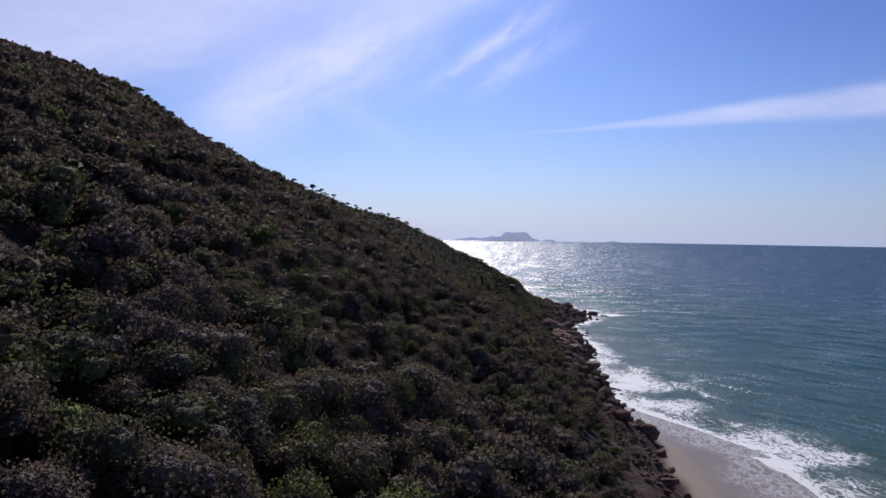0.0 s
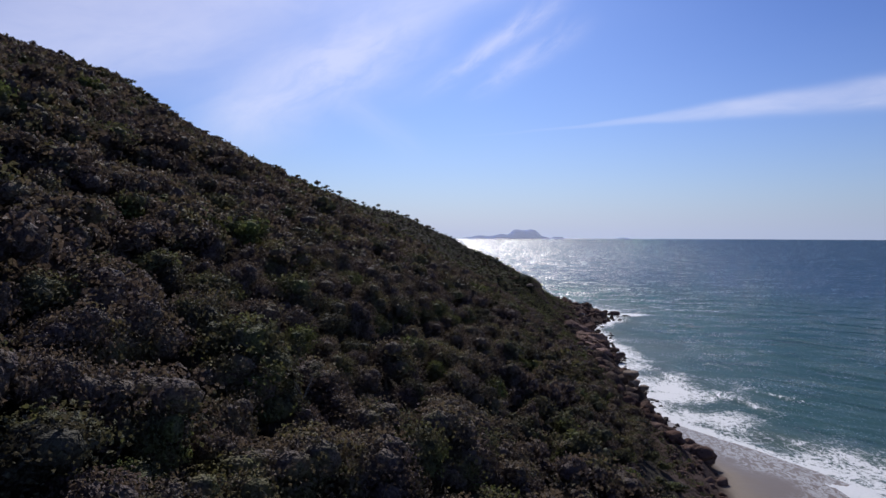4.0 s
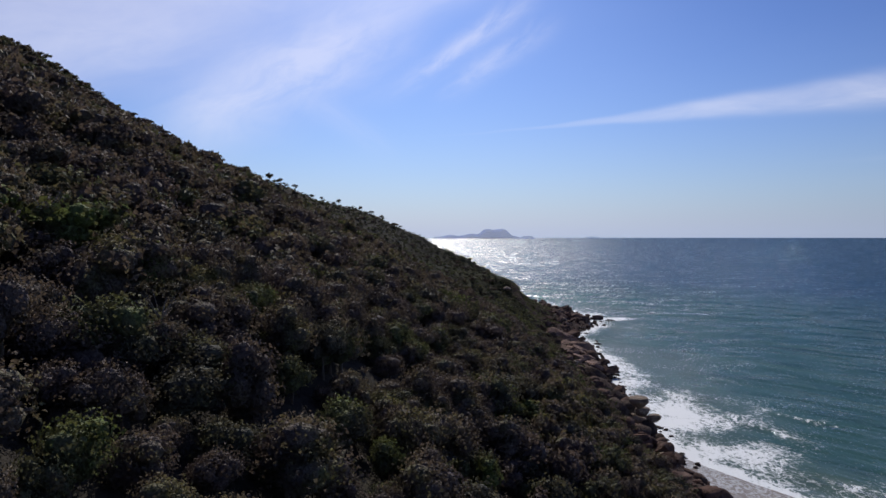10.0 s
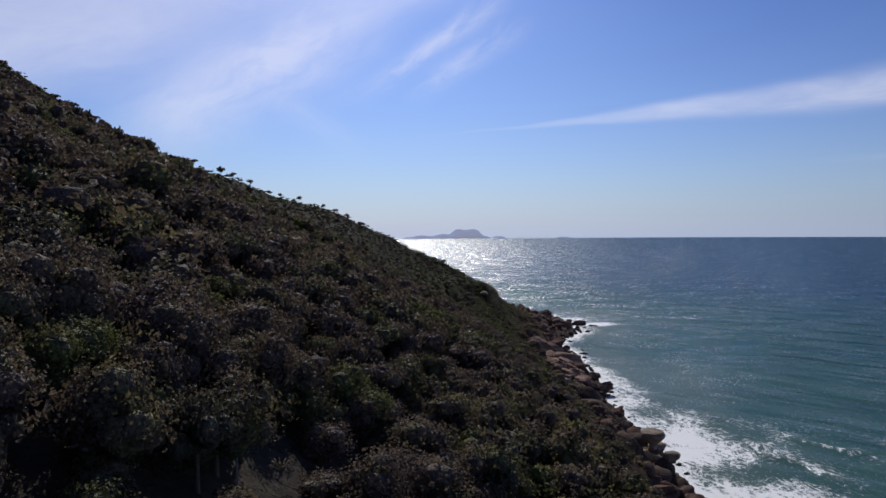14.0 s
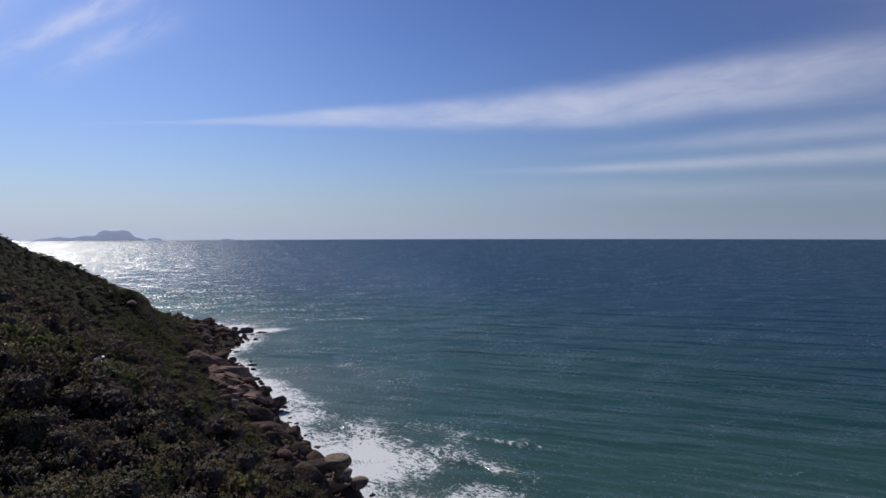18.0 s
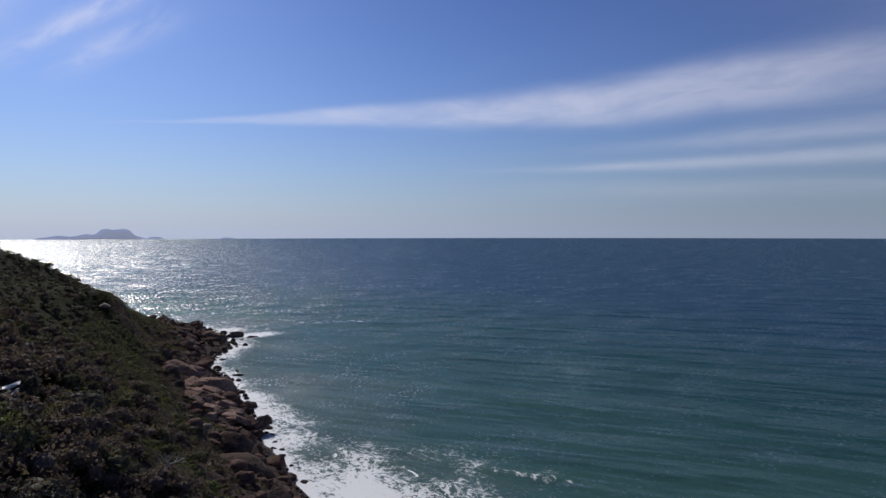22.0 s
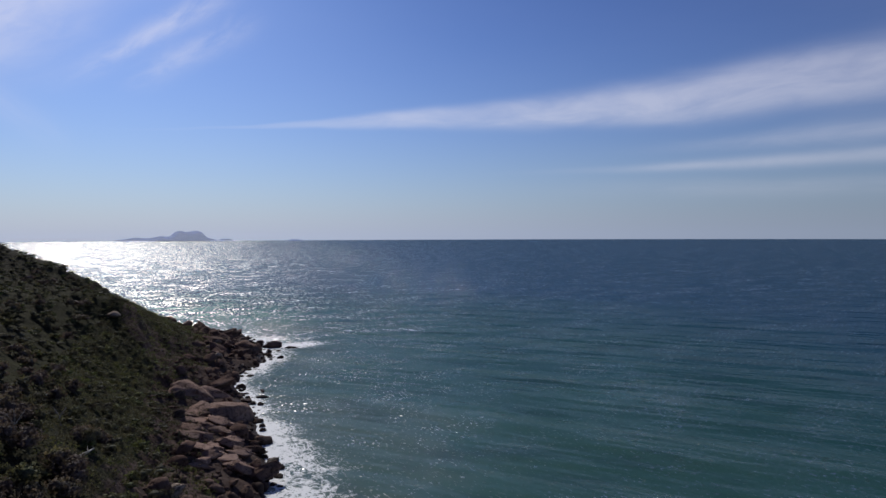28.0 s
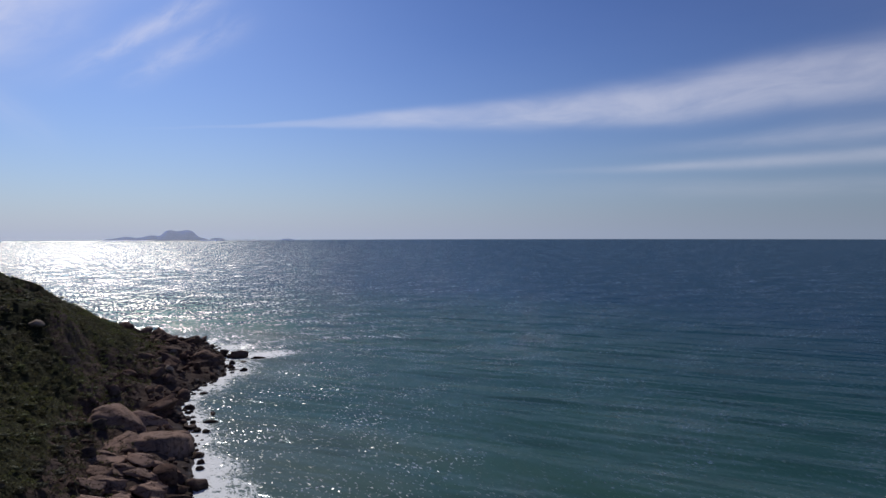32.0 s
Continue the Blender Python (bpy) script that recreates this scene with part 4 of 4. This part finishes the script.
    for k, (x, y, size) in enumerate(((70.9, 323.3, 1.3), (69.2, 315.6, .9), (67.6, 317.4, 1.0), (62.2, 271.8, 1.4), (62.8, 267.6, 1.0), (61.6, 285.2, 1.6), (61.2, 263.5, 1.1), (53.6, 231.5, .9), (88.2, 377.0, 1.2), (85.4, 379.5, .9), (51.6, 185.5, .9), (52.8, 179.5, .8))):
        boulder(DARKS[k % 3], x, y, .15, size * 1.4, size, size * .75, .4 * k, label="dark wet rock at the water's edge", name="wet_rock")
    boulder(ROCKS[1], 90.4, 400.4, .3, 5.8, 3.0, 2.6, -.45, label="dark wet rock standing in the surf off the point", name="sea_rock")
    boulder(ROCKS[4], 96.8, 396.2, .0, 3.4, 1.5, 1.3, -.5, label="small dark wet rock standing in the surf", name="sea_rock")
    boulder(ROCKS[6], 91.0, 391.5, .0, 1.6, 1.3, .9, .5, label="small dark wet rock standing in the surf", name="sea_rock")
    boulder(ROCKS[3], 73.5, 352, .0, 1.6, 1.3, .9, .5, label="small dark wet rock standing in the surf", name="sea_rock")
    boulder(ROCKS[5], 72.5, 330, .0, 1.9, 1.0, .8, 1.5, label="small dark wet rock standing in the surf", name="sea_rock")
    boulder(PALES[2], 37.0, 346.6, float(ground_height(np.array([37.0]), np.array([346.6]))[0][0]) + .9, 2.0, 2.4, 1.6, .3, label="pale boulder on the brow of the headland", name="brow_boulder")
    for k, (x, y, z, sx, sy, sz, turn) in enumerate(((45.6, 152.5, 2.4, 2.9, 2.6, 2.4, .4), (45.2, 160.8, 1.8, 2.0, 2.3, 1.8, 1.2), (45.6, 172.5, 1.8, 1.9, 2.0, 1.6, 2.3), (44.8, 167.0, 2.2, 2.3, 2.0, 1.8, .1), (46.8, 181.5, 1.6, 1.7, 1.6, 1.4, .9), (42.6, 156.5, 3.6, 2.4, 2.2, 2.2, 1.8))):
        boulder(SMALL[k], x, y, z, sx, sy, sz, turn, label="big rounded brown boulder at the edge of the beach")
    boulder(ROCKS[0], 43.0, 147.5, 4.4, 3.2, 3.0, 3.2, .3, label="big rounded brown boulder above the beach")
    # the belt of boulders
    count = 0
    while count < 300:
        y = rs.uniform(96, 458)
        x = rs.uniform(30, 95)
        d, w = (float(v[0]) for v in shore(np.array([x]), np.array([y]))[:2])
        if not (-1.2 < d < w * 1.0) or (49 < x < 63 and 295 < y < 324) or (rs.rand() < .6 and 262 < y < 295 and d > 6):
            continue
        size = rs.choice((.9, 1.3, 1.8, 2.5), p=(.28, .34, .26, .12)) * rs.uniform(.8, 1.2)
        z = float(ground_height(np.array([x]), np.array([y]))[0][0])
        pick = rs.rand()
        me = (ROCKS if size > 2.2 else SMALL)[rs.randint(8)] if pick < .84 else PALES[rs.randint(3)] if pick < .9 else DARKS[rs.randint(3)]
        lab = "rounded brown granite boulder on the rocky shore" if d > 2.5 else "dark wet boulder at the water's edge"
        boulder(me, x, y, z + size * .22, size * rs.uniform(.85, 1.35), size * rs.uniform(.85, 1.35), size * rs.uniform(.75, 1.1), rs.uniform(0, 6.28), (rs.uniform(-.5, .5), rs.uniform(-.5, .5)), lab)
        count += 1
    # the small stones between them
    stones = []
    for k in range(6):
        me = rock_mesh("stone", 80 + k, 2, ROCK, .7, .7)
        v = np.empty(len(me.vertices) * 3, np.float32)
        me.vertices.foreach_get("co", v)
        f = np.empty(len(me.polygons) * 3, np.int32)
        me.polygons.foreach_get("vertices", f)
        stones.append((v.reshape(-1, 3), f.reshape(-1, 3)))
        bpy.data.meshes.remove(me)
    x, y = rs.uniform(28, 95, 30000), rs.uniform(90, 460, 30000)
    d, w = shore(x, y)[:2]
    keep = (d > -2.5) & (d < w + 1)
    x, y = x[keep][:1500], y[keep][:1500]
    z = ground_height(x, y)[0]
    vs, fs, base = [], [], 0
    for i in range(len(x)):
        v, f = stones[i % 6]
        s = rs.uniform(.28, .85)
        a = rs.uniform(0, 6.28)
        q = np.stack([(v[:, 0] * math.cos(a) - v[:, 1] * math.sin(a)) * s * 1.25, (v[:, 0] * math.sin(a) + v[:, 1] * math.cos(a)) * s, v[:, 2] * s], -1) + (x[i], y[i], z[i] + s * .2)
        vs.append(q)
        fs.append(f + base)
        base += len(v)
    tagged(new("shore_stones", raw_mesh("shore_stones", np.concatenate(vs), np.concatenate(fs), ROCK, True)), "small brown stones between the shore boulders", "stones", kind="stuff")


# ---- small things ----


def make_shelter():
    """A white tarpaulin slung over a blue sheet on poles, in a gap of the scrub."""
    gx, gy = 13.7, 206.5
    gz = float(ground_height(np.array([gx]), np.array([gy]))[0][0])
    base = tagged(new("tarpaulin_shelter"), "small shelter of white tarpaulin over a blue sheet", "shelter")
    base.location = (gx, gy, gz)
    top = 1.7
    corners = ((-.85, -.6), (.85, -.6), (.85, .6), (-.85, .6))
    for cx, cy in corners:
        bm = bmesh.new()
        made = bmesh.ops.create_cone(bm, cap_ends=True, segments=8, radius1=.04, radius2=.03, depth=top + .4)
        bmesh.ops.translate(bm, verts=made["verts"], vec=(cx, cy, top / 2 - .2))
        part("pole", bm, BARK, base)
    for name, mat, lift, grow, label in (("roof_sheet", cloth("white_tarpaulin", (.82, .86, .9)), 0, 1.0, "white plastic tarpaulin, sagging"), ("side_sheet", cloth("blue_tarpaulin", (.03, .08, .25)), -.75, .92, "dark blue plastic sheet")):
        bm = bmesh.new()
        made = bmesh.ops.create_grid(bm, x_segments=16, y_segments=12, size=1.0)
        for v in bm.verts:
            u, w = v.co.x, v.co.y
            sag = -.35 * (1 - u * u) * (1 - w * w) + .08 * noise.noise(Vector((u * 3, w * 3, lift)))
            v.co = Vector((u * .95 * grow, w * .7 * grow, top + lift + sag + .25 * u - (.5 * max(0, -w - .6) if lift else 0)))
        bmesh.ops.solidify(bm, geom=bm.faces[:], thickness=.015)
        part(name, bm, mat, base, label)


def make_emergents():
    """Taller trees that break the line of the ridge."""
    for k, (x, y, size) in enumerate(((-68, 356, 1.1), (-77, 350, .85), (-58, 364, .75), (-64, 359, .8), (-40, 378, .7), (-165, 283, 1.0), (-158, 290, .85), (-171, 279, .9), (-161, 286, .7), (-133, 297, .8), (-30, 382, .6))):
        z = float(ground_height(np.array([float(x)]), np.array([float(y)]))[0][0])
        base = tagged(new("ridge_tree"), "taller tree with an open crown on the ridge", "tree", "ridge trees")
        base.matrix_basis = Matrix.LocRotScale((x, y, z), Euler((0, 0, k * 1.3)), (size, size, size))
        part("trunk", make_trunk(4.6, 300 + k), BARK, base)
        verts = crown(190, .6, 6, 2.1, 3.8, 800 + k, 3, 1)
        verts[:, 2] += .9
        ob = new("crown", leaf_mesh("crown", verts, LEAVES))
        ob.parent = base


def make_logs():
    """Bleached fallen trunks on the slope above the rocks."""
    for k, (x, y) in enumerate(LOGS):
        z = float(ground_height(np.array([x]), np.array([y]))[0][0])
        base = tagged(new("fallen_log"), "bleached fallen log lying in low scrub", "log", "fallen logs")
        base.matrix_basis = pose(x, y, z + .45, 0, 8 * (k - 1), (10, 55, -20)[k])
        for name, a, b, ra, rb in (("trunk", (-1.7, 0, 0), (1.6, .15, .05), .20, .12), ("branch", (.4, .05, .05), (1.2, .7, .5), .07, .02), ("branch", (-.5, 0, .05), (-.1, -.6, .45), .06, .02)):
            bm = bmesh.new()
            axis = Vector(b) - Vector(a)
            made = bmesh.ops.create_cone(bm, cap_ends=True, segments=9, radius1=ra, radius2=rb, depth=axis.length)
            bmesh.ops.subdivide_edges(bm, edges=[e for e in bm.edges if e.calc_length() > 1], cuts=4)
            for v in bm.verts:
                v.co += Vector((noise.noise(v.co * 2 + Vector((k, 0, 0))), noise.noise(v.co * 2 + Vector((0, k, 5))), 0)) * ra * .5
            bmesh.ops.transform(bm, matrix=Matrix.Translation((Vector(a) + Vector(b)) / 2) @ axis.to_track_quat("Z", "Y").to_matrix().to_4x4(), verts=bm.verts)
            part(name, bm, DEADWOOD, base)


def make_umbrella_trees():
    """Open trees with pale bare limbs that end in flat rosettes of grey leaves."""
    for k, (x, y, high) in enumerate(((-13.3, 63, 6.0), (-23.0, 72, 5.6), (-19.0, 95, 6.2), (-31.0, 104, 5.8), (-9.0, 112, 5.6), (-36.0, 128, 6.0), (4.0, 140, 5.2))):
        rs = random.Random(500 + k)
        z = float(ground_height(np.array([float(x)]), np.array([float(y)]))[0][0])
        base = tagged(new("umbrella_tree"), "open tree with pale bare limbs and flat leaf rosettes", "tree", "umbrella trees")
        base.location = (x, y, z)

        def stem(a, b, ra, rb, name, parent):
            bm = bmesh.new()
            axis = b - a
            bmesh.ops.create_cone(bm, cap_ends=True, segments=8, radius1=ra, radius2=rb, depth=axis.length)
            bmesh.ops.transform(bm, matrix=Matrix.Translation((a + b) / 2) @ axis.to_track_quat("Z", "Y").to_matrix().to_4x4(), verts=bm.verts)
            return part(name, bm, PALE_BARK, parent)

        fork = Vector((rs.uniform(-.4, .4), rs.uniform(-.4, .4), high * .62))
        stem(Vector((0, 0, -.3)), fork, .08, .05, "trunk", base)
        for j in range(8):
            a = j * .785 + rs.random()
            reach = rs.uniform(.9, 1.7)
            tip = fork + Vector((math.cos(a) * reach, math.sin(a) * reach, high * rs.uniform(.24, .38)))
            limb = stem(fork, tip, .03, .014, "limb", base)
            verts = tuft(18, .08, .6, 0, 520 + 10 * k + j)
            lean = crown(50, .16, 2, .6, .35, 540 + 10 * k + j, 0, 1)
            verts = np.concatenate([verts, lean])
            verts[:, :3] += np.array(tip)
            ob = new("leaf_rosette", leaf_mesh("leaf_rosette", verts, SILVER))
            ob.parent = limb


def make_snags():
    """Bare bleached trunks that stand out of the green."""
    for k, (x, y, h) in enumerate(((25.0, 236.0, 4.2), (29.0, 250.0, 3.2), (22.0, 228.0, 3.6), (-34.0, 140.0, 4.6), (28.2, 195.4, 3.0))):
        z = float(ground_height(np.array([x]), np.array([y]))[0][0])
        base = tagged(new("dead_tree"), "bare sun-bleached dead tree standing in the scrub", "dead tree", "dead trees on the slope")
        base.location = (x, y, z)
        part("trunk", make_trunk(h, 70 + k), DEADWOOD, base)


place_rocks()
make_shelter()
make_snags()
make_logs()
make_umbrella_trees()
make_emergents()
make_forest()
